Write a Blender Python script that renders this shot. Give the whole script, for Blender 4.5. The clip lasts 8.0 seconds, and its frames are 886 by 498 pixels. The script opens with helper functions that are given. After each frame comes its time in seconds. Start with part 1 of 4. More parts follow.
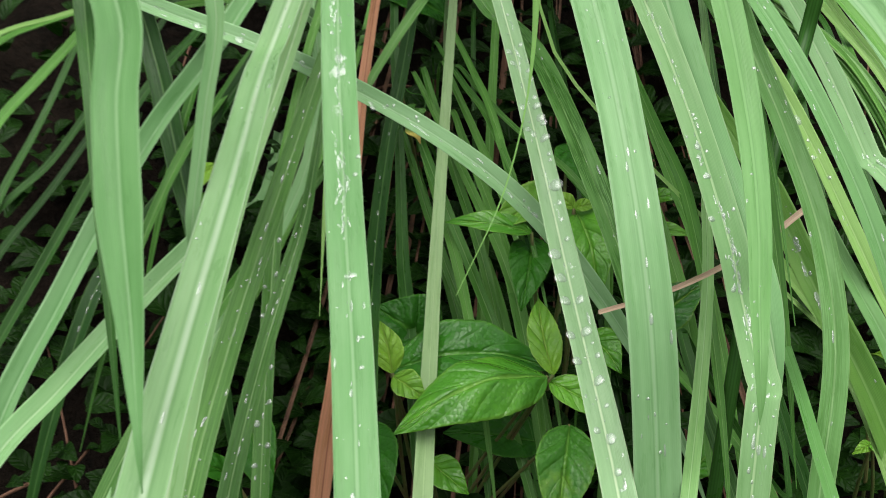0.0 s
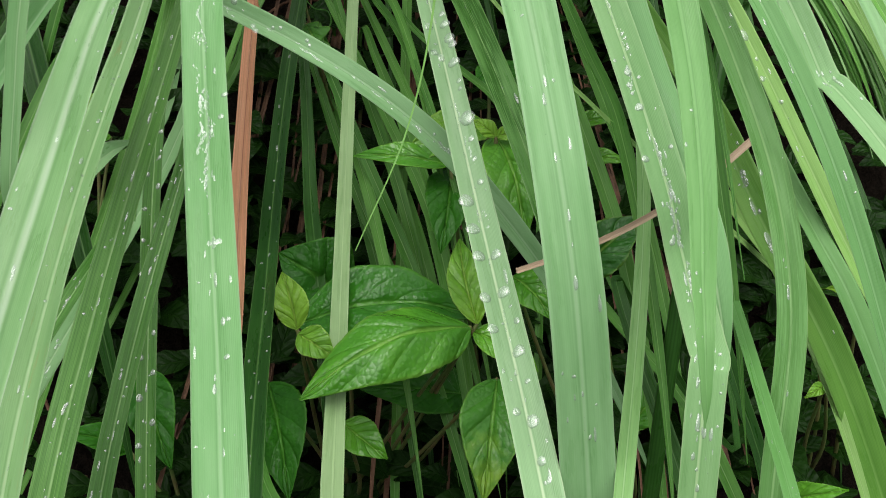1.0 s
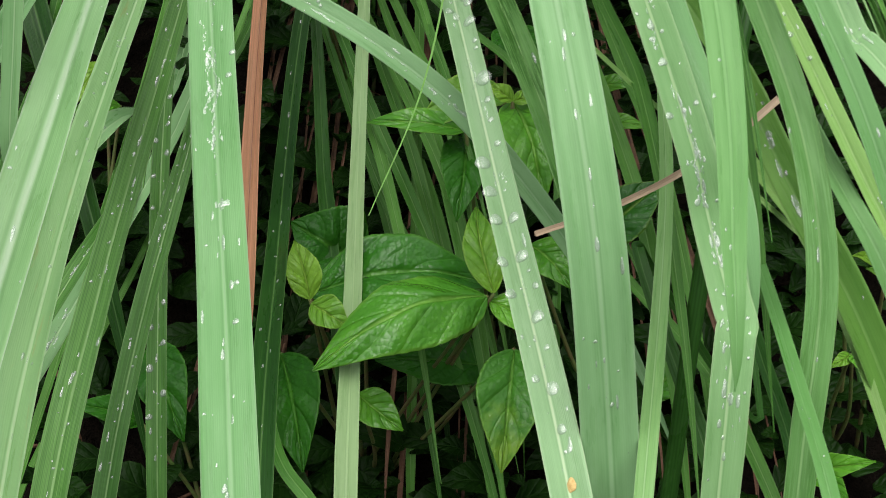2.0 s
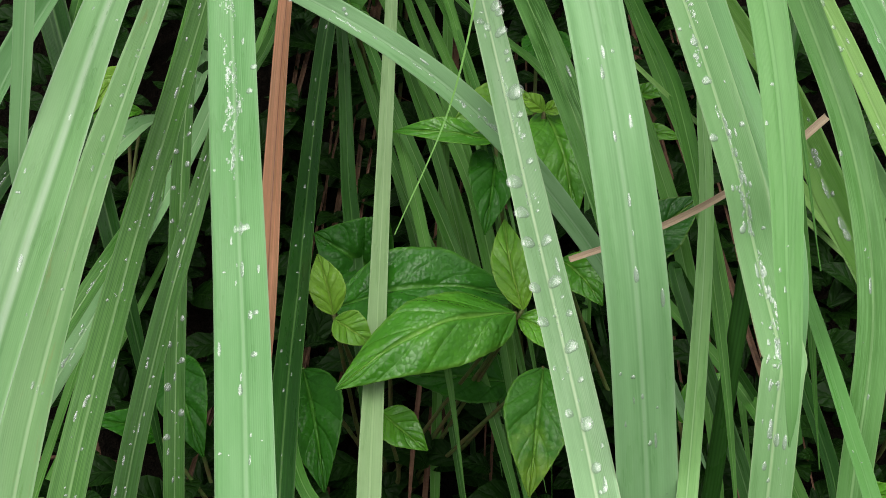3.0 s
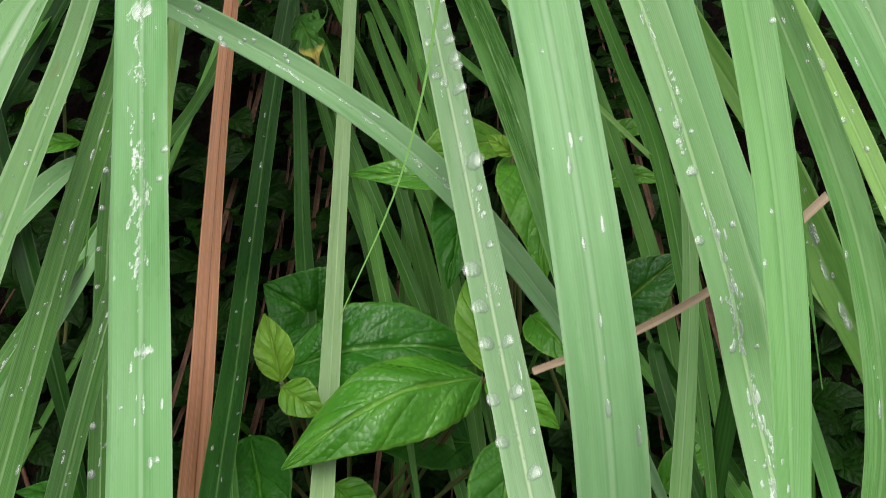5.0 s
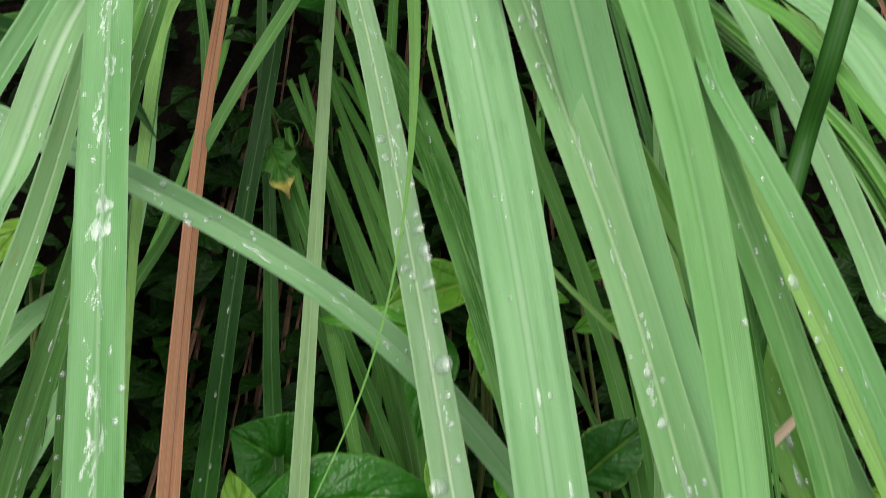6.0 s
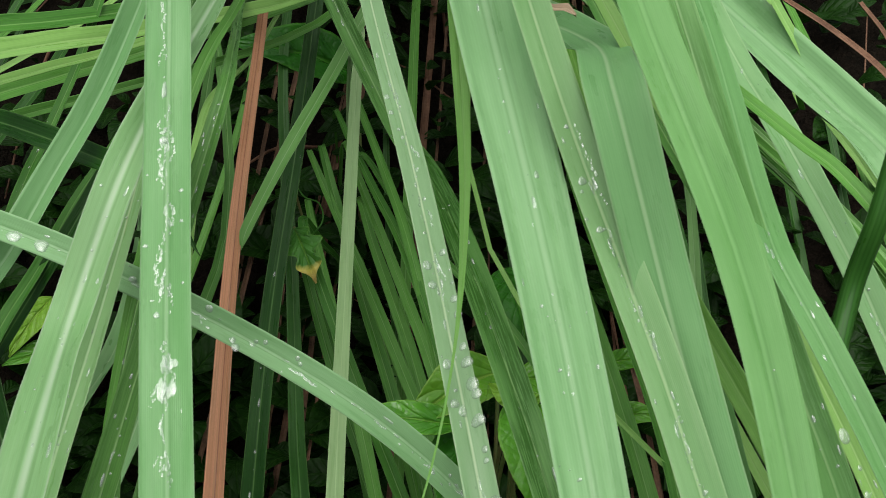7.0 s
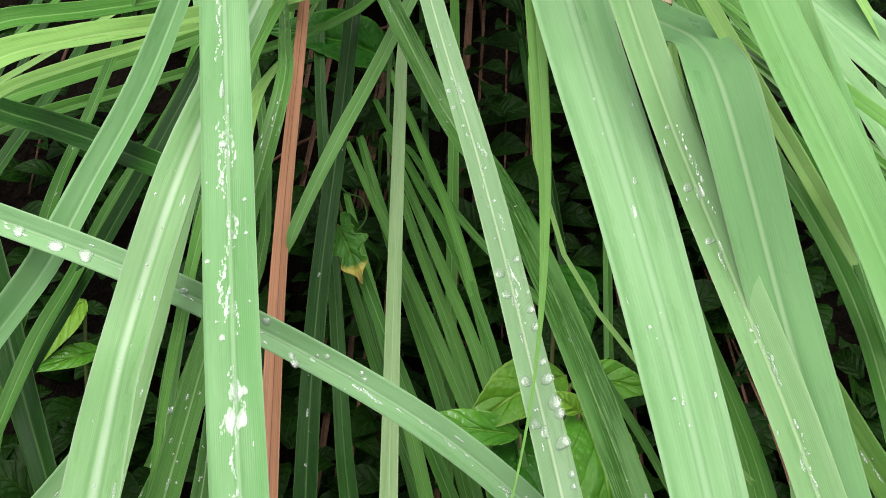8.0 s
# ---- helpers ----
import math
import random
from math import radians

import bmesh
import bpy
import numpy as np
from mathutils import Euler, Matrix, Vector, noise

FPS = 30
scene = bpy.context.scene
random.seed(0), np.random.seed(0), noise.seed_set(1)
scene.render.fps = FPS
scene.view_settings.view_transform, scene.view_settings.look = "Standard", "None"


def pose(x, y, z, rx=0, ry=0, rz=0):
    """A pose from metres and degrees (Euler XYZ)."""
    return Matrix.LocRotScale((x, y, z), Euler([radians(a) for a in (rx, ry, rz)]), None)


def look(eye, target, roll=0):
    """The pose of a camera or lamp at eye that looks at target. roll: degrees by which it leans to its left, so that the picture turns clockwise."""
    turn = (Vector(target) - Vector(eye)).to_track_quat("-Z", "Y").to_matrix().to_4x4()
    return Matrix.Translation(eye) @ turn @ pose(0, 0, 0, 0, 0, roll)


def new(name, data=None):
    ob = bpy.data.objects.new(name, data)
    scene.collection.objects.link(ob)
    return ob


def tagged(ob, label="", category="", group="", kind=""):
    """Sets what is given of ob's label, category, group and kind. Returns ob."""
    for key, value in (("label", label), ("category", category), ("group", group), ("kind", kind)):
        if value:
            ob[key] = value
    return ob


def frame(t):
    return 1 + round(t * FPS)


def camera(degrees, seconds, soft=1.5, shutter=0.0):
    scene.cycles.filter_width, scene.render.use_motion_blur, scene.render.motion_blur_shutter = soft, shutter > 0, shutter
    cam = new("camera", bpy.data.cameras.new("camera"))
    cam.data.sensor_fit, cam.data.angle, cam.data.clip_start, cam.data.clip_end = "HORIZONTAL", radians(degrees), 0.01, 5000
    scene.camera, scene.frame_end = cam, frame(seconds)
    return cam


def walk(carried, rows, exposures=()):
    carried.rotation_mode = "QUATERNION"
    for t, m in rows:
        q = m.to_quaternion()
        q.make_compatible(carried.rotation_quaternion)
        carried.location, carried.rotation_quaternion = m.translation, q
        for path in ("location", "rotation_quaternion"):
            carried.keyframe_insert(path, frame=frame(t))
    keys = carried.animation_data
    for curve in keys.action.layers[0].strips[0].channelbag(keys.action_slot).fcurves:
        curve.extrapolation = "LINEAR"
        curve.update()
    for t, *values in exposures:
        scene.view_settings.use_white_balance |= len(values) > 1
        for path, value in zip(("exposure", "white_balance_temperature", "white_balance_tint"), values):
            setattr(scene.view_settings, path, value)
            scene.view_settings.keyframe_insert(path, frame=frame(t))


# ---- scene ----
cam = camera(42.81, 8.0, soft=0.75, shutter=0.4)
PATH = [
    (0, (-0.0160, -0.7015, 0.5955), (-0.0403, -0.2314, 0.4267), 1.24),
    (0.5, (-0.0147, -0.6472, 0.5910), (-0.0238, -0.1853, 0.3998), 1.14),
    (1, (0.0010, -0.6242, 0.5846), (0.0013, -0.1684, 0.3790), 0.48),
    (1.5, (0.0000, -0.6200, 0.5800), (0.0001, -0.1669, 0.3686), 0.00),
    (2, (0.0008, -0.6141, 0.5741), (-0.0056, -0.1625, 0.3596), -0.09),
    (2.2, (-0.0046, -0.6095, 0.5683), (-0.0139, -0.1582, 0.3533), -0.21),
    (3.3, (0.0012, -0.5867, 0.5786), (-0.0176, -0.1374, 0.3602), -0.27),
    (3.5, (0.0031, -0.5820, 0.5797), (-0.0157, -0.1336, 0.3593), -0.45),
    (4, (0.0081, -0.5674, 0.5762), (-0.0103, -0.1204, 0.3528), -0.48),
    (4.2, (0.0088, -0.5624, 0.5762), (-0.0084, -0.1157, 0.3522), -0.45),
    (5.3, (0.0078, -0.5186, 0.5949), (0.0016, -0.0725, 0.3691), 0.59),
    (5.5, (0.0091, -0.5145, 0.6012), (0.0052, -0.0671, 0.3780), 0.85),
    (6, (0.0101, -0.4943, 0.6384), (0.0102, -0.0433, 0.4224), 1.18),
    (6.5, (-0.0112, -0.4708, 0.6726), (-0.0073, -0.0233, 0.4497), 1.31),
    (7, (-0.0163, -0.4757, 0.6868), (-0.0069, -0.0268, 0.4668), 2.05),
    (7.5, (-0.0396, -0.4552, 0.6819), (-0.0289, -0.0082, 0.4582), 2.23),
    (8, (-0.0408, -0.4440, 0.6819), (-0.0331, 0.0007, 0.4534), 1.49),
]
EXPOSURES = [(0, 1.66, 6500, 17), (0.5, 1.58, 6500, 15), (1.5, 1.6, 6500, 16), (3.5, 1.48, 6500, 14), (5.5, 1.54, 6500, 16), (6, 1.43, 6500, 12), (7, 1.35, 6500, 12), (7.5, 1.46, 6500, 15), (8, 1.83, 6500, 17)]
walk(cam, [(t, look(eye, target, roll)) for t, eye, target, roll in PATH], EXPOSURES)

# ---- world, sun, exposure ----
world = bpy.data.worlds.new("overcast_sky")
scene.world = world
world.use_nodes = True
wn = world.node_tree.nodes
sky = wn.new("ShaderNodeTexSky")
sky.sky_type, sky.sun_disc = "NISHITA", False
sky.sun_elevation, sky.sun_rotation = radians(68), radians(198)
sky.air_density, sky.dust_density, sky.ozone_density = 0.6, 4.0, 0.4
wn["Background"].inputs["Strength"].default_value = 0.05
cloud_cover = wn.new("ShaderNodeHueSaturation")
cloud_cover.inputs["Saturation"].default_value = 0.35
world.node_tree.links.new(sky.outputs["Color"], cloud_cover.inputs["Color"])
world.node_tree.links.new(cloud_cover.outputs["Color"], wn["Background"].inputs["Color"])
sun = new("sun", bpy.data.lights.new("sun", "SUN"))
sun.data.energy, sun.data.angle, sun.data.color = 1.5, radians(92), (1.0, 0.98, 0.94)
sun.matrix_world = look((0.1, -0.95, 2.8), (0, 0, 0.3))


# ---- materials ----
class Nodes:
    """Short hand for a node material."""

    def __init__(self, name):
        self.mat = bpy.data.materials.new(name)
        self.mat.use_nodes = True
        self.tree = self.mat.node_tree
        self.bsdf = self.tree.nodes["Principled BSDF"]
        self.out = self.tree.nodes["Material Output"]

    def add(self, kind, **inputs):
        node = self.tree.nodes.new("ShaderNode" + kind)
        for key, value in inputs.items():
            self.put(node, key.replace("_", " "), value)
        return node

    def put(self, node, key, value):
        key = int(key[1:]) if key[0] == "i" and key[1:].isdigit() else key
        if isinstance(value, bpy.types.NodeSocket):
            self.tree.links.new(value, node.inputs[key])
        else:
            node.inputs[key].default_value = value

    def math(self, op, a, b=0.0, clamp=False):
        node = self.add("Math", i0=a, i1=b)
        node.operation, node.use_clamp = op, clamp
        return node.outputs[0]

    def mix(self, fac, a, b, mode="MIX"):
        node = self.tree.nodes.new("ShaderNodeMixRGB")
        node.blend_type = mode
        self.put(node, "Fac", fac)
        self.put(node, "Color1", a)
        self.put(node, "Color2", b)
        return node.outputs[0]

    def ramp(self, fac, *stops):
        node = self.add("ValToRGB", Fac=fac)
        while len(node.color_ramp.elements) < len(stops):
            node.color_ramp.elements.new(0.5)
        for el, (pos, col) in zip(node.color_ramp.elements, stops):
            el.position, el.color = pos, (*col, 1) if len(col) == 3 else col
        return node.outputs[0]

    def noise(self, vector, scale, detail=3.0, rough=0.55):
        return self.add("TexNoise", Vector=vector, Scale=scale, Detail=detail, Roughness=rough).outputs["Fac"]

    def leaf_shader(self, color, rough, bump, strength, distance, glow, spec=0.5):
        """Principled front with light passing through the leaf."""
        b = self.add("Bump", Strength=strength, Distance=distance, Height=bump)
        for key, value in (("Base Color", color), ("Roughness", rough), ("Normal", b.outputs[0]), ("Specular IOR Level", spec)):
            self.put(self.bsdf, key, value)
        thin = self.add("BsdfTranslucent", Color=self.mix(0.6, color, (0.55, 0.85, 0.12, 1), "MULTIPLY"))
        both = self.add("MixShader", i0=glow, i1=self.bsdf.outputs[0], i2=thin.outputs[0])
        self.tree.links.new(both.outputs[0], self.out.inputs["Surface"])


def rgb(r, g, b):
    return (r, g, b, 1.0)


def blade_material(name, light, deep, rib, rough=0.42, glow=0.22, spots=0.0, stripes=0.34, ribs=0.4, spec=0.32, mottle=0.0, band=0.045):
    """A grass blade: lengthwise veins, a pale midrib, bloom in patches, a few brown specks. UV: across, and along in metres."""
    n = Nodes(name)
    uv = n.add("UVMap").outputs[0]
    part_xyz = n.add("SeparateXYZ", Vector=uv)
    u, v = part_xyz.outputs[0], part_xyz.outputs[1]
    lone = n.add("ObjectInfo").outputs["Random"]
    shift = n.add("CombineXYZ", X=u, Y=n.math("ADD", v, n.math("MULTIPLY", lone, 37.0)), Z=n.math("MULTIPLY", lone, 11.0)).outputs[0]
    fine = n.noise(n.add("Mapping", Vector=shift, Scale=(26, 2.0, 1)).outputs[0], 1.0, 2.0)
    bands = n.noise(n.add("Mapping", Vector=shift, Scale=(9, 5.0, 1)).outputs[0], 1.0, 3.0)
    patch = n.noise(n.add("Mapping", Vector=shift, Scale=(1.6, 14, 1)).outputs[0], 1.0, 4.0)
    tone = n.math("ADD", n.math("MULTIPLY", patch, 0.75), n.math("MULTIPLY", n.math("SUBTRACT", lone, 0.5), 0.55))
    col = n.mix(n.ramp(tone, (0.22, (0, 0, 0)), (0.62, (1, 1, 1))), light, deep)
    rows = n.math("ABSOLUTE", n.math("SINE", n.math("ADD", n.math("MULTIPLY", u, 84.0), n.math("MULTIPLY", bands, 3.0))))
    mixed = n.math("ADD", n.math("ADD", n.math("MULTIPLY", fine, 0.46), n.math("MULTIPLY", bands, 0.3)), n.math("MULTIPLY", rows, 0.13))
    vein = n.ramp(mixed, (0.36, (0.52, 0.58, 0.5)), (0.62, (1.16, 1.12, 1.12)))
    col = n.mix(stripes, col, vein, "MULTIPLY")
    off = n.math("ABSOLUTE", n.math("SUBTRACT", u, 0.5))
    mid = n.ramp(off, (0.0, (1, 1, 1)), (band * 0.45, (0.75, 0.75, 0.75)), (band, (0, 0, 0)))
    col = n.mix(n.math("MULTIPLY", mid, ribs), col, rib)
    flank = n.ramp(off, (band * 0.8, (0, 0, 0)), (band * 1.3, (1, 1, 1)), (band * 1.9, (0, 0, 0)))
    col = n.mix(n.math("MULTIPLY", flank, 0.34), col, n.mix(0.5, deep, rgb(0.02, 0.08, 0.015)))
    edge = n.ramp(off, (0.465, (0, 0, 0)), (0.495, (1, 1, 1)))
    col = n.mix(n.math("MULTIPLY", edge, 0.45), col, rib)
    if spots:
        dirt = n.ramp(n.noise(n.add("Mapping", Vector=shift, Scale=(5, 34, 1)).outputs[0], 1.0, 5.0, 0.65), (0.60, (0, 0, 0)), (0.72, (1, 1, 1)))
        col = n.mix(n.math("MULTIPLY", dirt, spots), col, rgb(0.33, 0.22, 0.07))
    if mottle:
        broken = n.noise(n.add("Mapping", Vector=shift, Scale=(24, 46, 1)).outputs[0], 1.0, 4.0, 0.7)
        where = n.noise(n.add("Mapping", Vector=shift, Scale=(1.4, 17, 1)).outputs[0], 1.0, 2.0)
        blot = n.math("MULTIPLY", n.ramp(broken, (0.44, (0, 0, 0)), (0.52, (1, 1, 1))), n.ramp(where, (0.40, (0, 0, 0)), (0.52, (1, 1, 1))))
        col = n.mix(n.math("MULTIPLY", blot, mottle), col, rgb(0.03, 0.13, 0.008))
    wet = n.ramp(n.noise(n.add("Mapping", Vector=shift, Scale=(3.5, 26, 1)).outputs[0], 1.0, 4.0, 0.6), (0.5, (0, 0, 0)), (0.6, (1, 1, 1)))
    col = n.mix(n.math("MULTIPLY", wet, 0.22), col, n.mix(1.0, col, rgb(0.62, 0.72, 0.56), "MULTIPLY"))
    scuff = n.ramp(n.noise(n.add("Mapping", Vector=shift, Scale=(16, 9, 1)).outputs[0], 1.0, 5.0, 0.7), (0.6, (0, 0, 0)), (0.72, (1, 1, 1)))
    col = n.mix(n.math("MULTIPLY", scuff, 0.16), col, rib)
    height = n.math("ADD", n.math("ADD", n.math("MULTIPLY", fine, 0.35), n.math("MULTIPLY", bands, 0.4)), n.math("MULTIPLY", rows, 0.2))
    dry = n.ramp(patch, (0.3, (rough - 0.08,) * 3), (0.7, (rough + 0.12,) * 3))
    n.leaf_shader(col, n.mix(wet, dry, rgb(0.27, 0.27, 0.27)), height, 0.28, 0.0005, glow, spec)
    return n.mat


GREEN = blade_material("blade_green", rgb(0.225, 0.44, 0.155), rgb(0.121, 0.305, 0.07), rgb(0.36, 0.52, 0.28), 0.46, 0.26, 0.0, 0.28, 0.4, 0.26)
BLOOM = blade_material("blade_waxy_bloom", rgb(0.335, 0.505, 0.30), rgb(0.235, 0.42, 0.20), rgb(0.48, 0.62, 0.38), 0.48, 0.22, 0.0, 0.2, 0.7)
YELLOW = blade_material("blade_yellow_green", rgb(0.265, 0.515, 0.13), rgb(0.18, 0.41, 0.085), rgb(0.4, 0.58, 0.24), 0.4, 0.3)
FRESH = blade_material("blade_young_green", rgb(0.23, 0.52, 0.11), rgb(0.15, 0.42, 0.07), rgb(0.34, 0.58, 0.2), 0.36, 0.34)
BLUE = blade_material("blade_blue_green", rgb(0.213, 0.42, 0.184), rgb(0.125, 0.315, 0.104), rgb(0.34, 0.5, 0.3), 0.5, 0.24, 0.0, 0.14, 0.35, 0.24)
PALE = blade_material("blade_pale_green", rgb(0.24, 0.455, 0.195), rgb(0.165, 0.38, 0.138), rgb(0.4, 0.56, 0.32), 0.5, 0.24, 0.0, 0.16, 0.5, 0.26)
TEAL = blade_material("blade_dark_blue_green", rgb(0.135, 0.33, 0.105), rgb(0.085, 0.245, 0.066), rgb(0.24, 0.42, 0.2), 0.42, 0.22, 0.0, 0.2, 0.4, 0.26)
MID = blade_material("blade_mid_green", rgb(0.13, 0.36, 0.062), rgb(0.056, 0.21, 0.026), rgb(0.25, 0.47, 0.14), 0.34, 0.26, 0.0, 0.6, 0.5, 0.24)
# deep green of stalk and inner blades, darkened further for shade inside the clump
DEEP_SHADED = blade_material("blade_deep_shaded_green", rgb(0.042, 0.15, 0.024), rgb(0.017, 0.08, 0.01), rgb(0.15, 0.32, 0.085), 0.33, 0.28, 0.0, 0.7, 0.4, 0.24)
SPOTTED = blade_material("blade_spotted", rgb(0.225, 0.425, 0.17), rgb(0.14, 0.33, 0.105), rgb(0.38, 0.52, 0.3), 0.45, 0.24, 0.4, 0.2, 0.5)
STALK = blade_material("stalk_pale_green", rgb(0.31, 0.49, 0.22), rgb(0.22, 0.41, 0.14), rgb(0.36, 0.53, 0.24), 0.4, 0.15, 0.0, 0.16, 0.25)
MOTTLED = blade_material("blade_mottled_green", rgb(0.16, 0.38, 0.10), rgb(0.085, 0.255, 0.045), rgb(0.28, 0.47, 0.18), 0.4, 0.28, 0.0, 0.5, 0.5, 0.26, 0.95)
WAXY = blade_material("blade_grey_waxy", rgb(0.24, 0.44, 0.19), rgb(0.155, 0.35, 0.118), rgb(0.42, 0.58, 0.31), 0.5, 0.24, 0.0, 0.16, 0.55, 0.26)
MILKY = blade_material("blade_pale_midrib", rgb(0.235, 0.43, 0.19), rgb(0.15, 0.335, 0.115), rgb(0.5, 0.62, 0.47), 0.47, 0.24, 0.06, 0.2, 0.5, 0.28, 0.0, 0.10)
DAPPLED = blade_material("blade_dappled_waxy", rgb(0.20, 0.405, 0.145), rgb(0.105, 0.295, 0.065), rgb(0.32, 0.5, 0.22), 0.46, 0.26, 0.0, 0.2, 0.4, 0.26, 0.4)
SMOOTH = blade_material("blade_smooth_green", rgb(0.165, 0.365, 0.122), rgb(0.094, 0.265, 0.063), rgb(0.205, 0.405, 0.155), 0.5, 0.24, 0.0, 0.12, 0.25, 0.24)
RAINED = blade_material("blade_rained_green", rgb(0.19, 0.43, 0.075), rgb(0.10, 0.31, 0.036), rgb(0.28, 0.50, 0.15), 0.36, 0.28, 0.0, 0.4, 0.3, 0.26)
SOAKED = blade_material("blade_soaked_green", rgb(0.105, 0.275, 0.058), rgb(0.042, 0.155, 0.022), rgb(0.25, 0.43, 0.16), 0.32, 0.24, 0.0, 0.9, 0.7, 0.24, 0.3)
BROWN = blade_material("blade_dead_brown", rgb(0.60, 0.30, 0.17), rgb(0.42, 0.17, 0.08), rgb(0.16, 0.06, 0.03), 0.62, 0.1, 0.3, 0.8, 0.9)
STRAW = blade_material("blade_straw", rgb(0.52, 0.40, 0.28), rgb(0.34, 0.22, 0.14), rgb(0.5, 0.4, 0.28), 0.7, 0.08, 0.3, 0.7)


def weed_leaf_material(name, light, deep, vein_col, rough, spec=0.5, dying=0.0, pale=0.0):
    """A broad leaf: net of veins from the UV, glossy and puckered between them. pale: yellowing towards the tip."""
    n = Nodes(name)
    uv = n.add("UVMap").outputs[0]
    xyz = n.add("SeparateXYZ", Vector=uv)
    u, v = xyz.outputs[0], xyz.outputs[1]
    lone = n.add("ObjectInfo").outputs["Random"]
    off = n.math("ABSOLUTE", n.math("SUBTRACT", u, 0.5))
    side = n.math("SUBTRACT", n.math("MULTIPLY", v, 4.6), n.math("MULTIPLY", n.math("POWER", off, 0.8), 2.6))
    side = n.math("ADD", side, n.math("MULTIPLY", n.noise(n.add("TexCoord").outputs["Object"], 70.0, 2.0), 0.3))
    saw = n.math("ABSOLUTE", n.math("SUBTRACT", n.math("FRACT", side), 0.5))
    lateral = n.ramp(saw, (0.0, (1, 1, 1)), (0.012, (0.3, 0.3, 0.3)), (0.03, (0, 0, 0)))
    mid = n.ramp(off, (0.0, (1, 1, 1)), (0.018, (0.8, 0.8, 0.8)), (0.04, (0, 0, 0)))
    veins = n.math("MAXIMUM", n.math("MULTIPLY", lateral, 0.4), mid)
    place = n.add("TexCoord").outputs["Object"]
    cloud = n.noise(place, 38.0, 4.0)
    tone = n.math("ADD", n.math("MULTIPLY", cloud, 0.8), n.math("MULTIPLY", n.math("SUBTRACT", lone, 0.5), 0.5))
    col = n.mix(n.ramp(tone, (0.25, (0, 0, 0)), (0.62, (1, 1, 1))), light, deep)
    col = n.mix(n.math("MULTIPLY", veins, 0.42), col, vein_col)
    rim = n.ramp(off, (0.44, (0, 0, 0)), (0.5, (1, 1, 1)))
    col = n.mix(n.math("MULTIPLY", rim, 0.35), col, vein_col)
    if pale:
        old = n.math("ADD", n.math("MULTIPLY", v, 0.8), n.math("MULTIPLY", n.math("SUBTRACT", n.noise(place, 90.0, 3.0), 0.5), 0.9))
        col = n.mix(n.math("MULTIPLY", n.ramp(old, (0.42, (0, 0, 0)), (0.85, (1, 1, 1))), pale), col, rgb(0.24, 0.42, 0.04))
    if dying:
        dead = n.math("ADD", v, n.math("MULTIPLY", n.math("SUBTRACT", cloud, 0.5), 0.5))
        col = n.mix(n.ramp(dead, (0.70, (0, 0, 0)), (0.78, (dying,) * 3), (1.0, (dying,) * 3)), col, n.mix(n.ramp(dead, (0.8, (0, 0, 0)), (0.95, (1, 1, 1))), rgb(0.58, 0.52, 0.1), rgb(0.45, 0.34, 0.09)))
    cells = n.add("TexVoronoi", Vector=place, Scale=330.0).outputs["Distance"]
    swell = n.ramp(saw, (0.0, (0, 0, 0)), (0.12, (0.55, 0.55, 0.55)), (0.5, (1, 1, 1)))
    height = n.math("SUBTRACT", n.math("SUBTRACT", n.math("MULTIPLY", swell, 0.6), n.math("MULTIPLY", cells, 0.4)), n.math("MULTIPLY", mid, 0.7))
    net = n.ramp(cells, (0.45, (0, 0, 0)), (0.8, (1, 1, 1)))
    col = n.mix(n.math("MULTIPLY", net, 0.12), col, n.mix(1.0, col, rgb(0.55, 0.6, 0.5), "MULTIPLY"))
    n.leaf_shader(col, n.ramp(cloud, (0.3, (rough - 0.06,) * 3), (0.7, (rough + 0.1,) * 3)), height, 0.65, 0.0019, 0.2, spec)
    return n.mat


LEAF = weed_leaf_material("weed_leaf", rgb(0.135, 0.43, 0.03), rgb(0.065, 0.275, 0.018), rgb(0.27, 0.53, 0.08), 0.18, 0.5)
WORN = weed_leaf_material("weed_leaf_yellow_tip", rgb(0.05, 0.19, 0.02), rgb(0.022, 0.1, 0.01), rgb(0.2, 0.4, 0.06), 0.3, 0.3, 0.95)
# mature leaf green with the shade of the lower leaves mixed in
MATURE_SHADED = weed_leaf_material("weed_mature_shaded_leaf", rgb(0.03, 0.165, 0.012), rgb(0.011, 0.08, 0.006), rgb(0.10, 0.31, 0.035), 0.26, 0.2)
FADING = weed_leaf_material("weed_fading_leaf", rgb(0.05, 0.21, 0.02), rgb(0.022, 0.12, 0.012), rgb(0.17, 0.38, 0.05), 0.24, 0.34, 0.0, 0.72)
SHEEN = weed_leaf_material("weed_glossy_leaf", rgb(0.07, 0.30, 0.025), rgb(0.032, 0.18, 0.014), rgb(0.16, 0.42, 0.06), 0.17, 0.36)
RIMMED = weed_leaf_material("weed_pale_rimmed_leaf", rgb(0.035, 0.17, 0.02), rgb(0.015, 0.085, 0.01), rgb(0.26, 0.46, 0.06), 0.22, 0.4)
YOUNG = weed_leaf_material("weed_young_leaf", rgb(0.20, 0.44, 0.035), rgb(0.10, 0.30, 0.02), rgb(0.36, 0.54, 0.1), 0.28, 0.4)


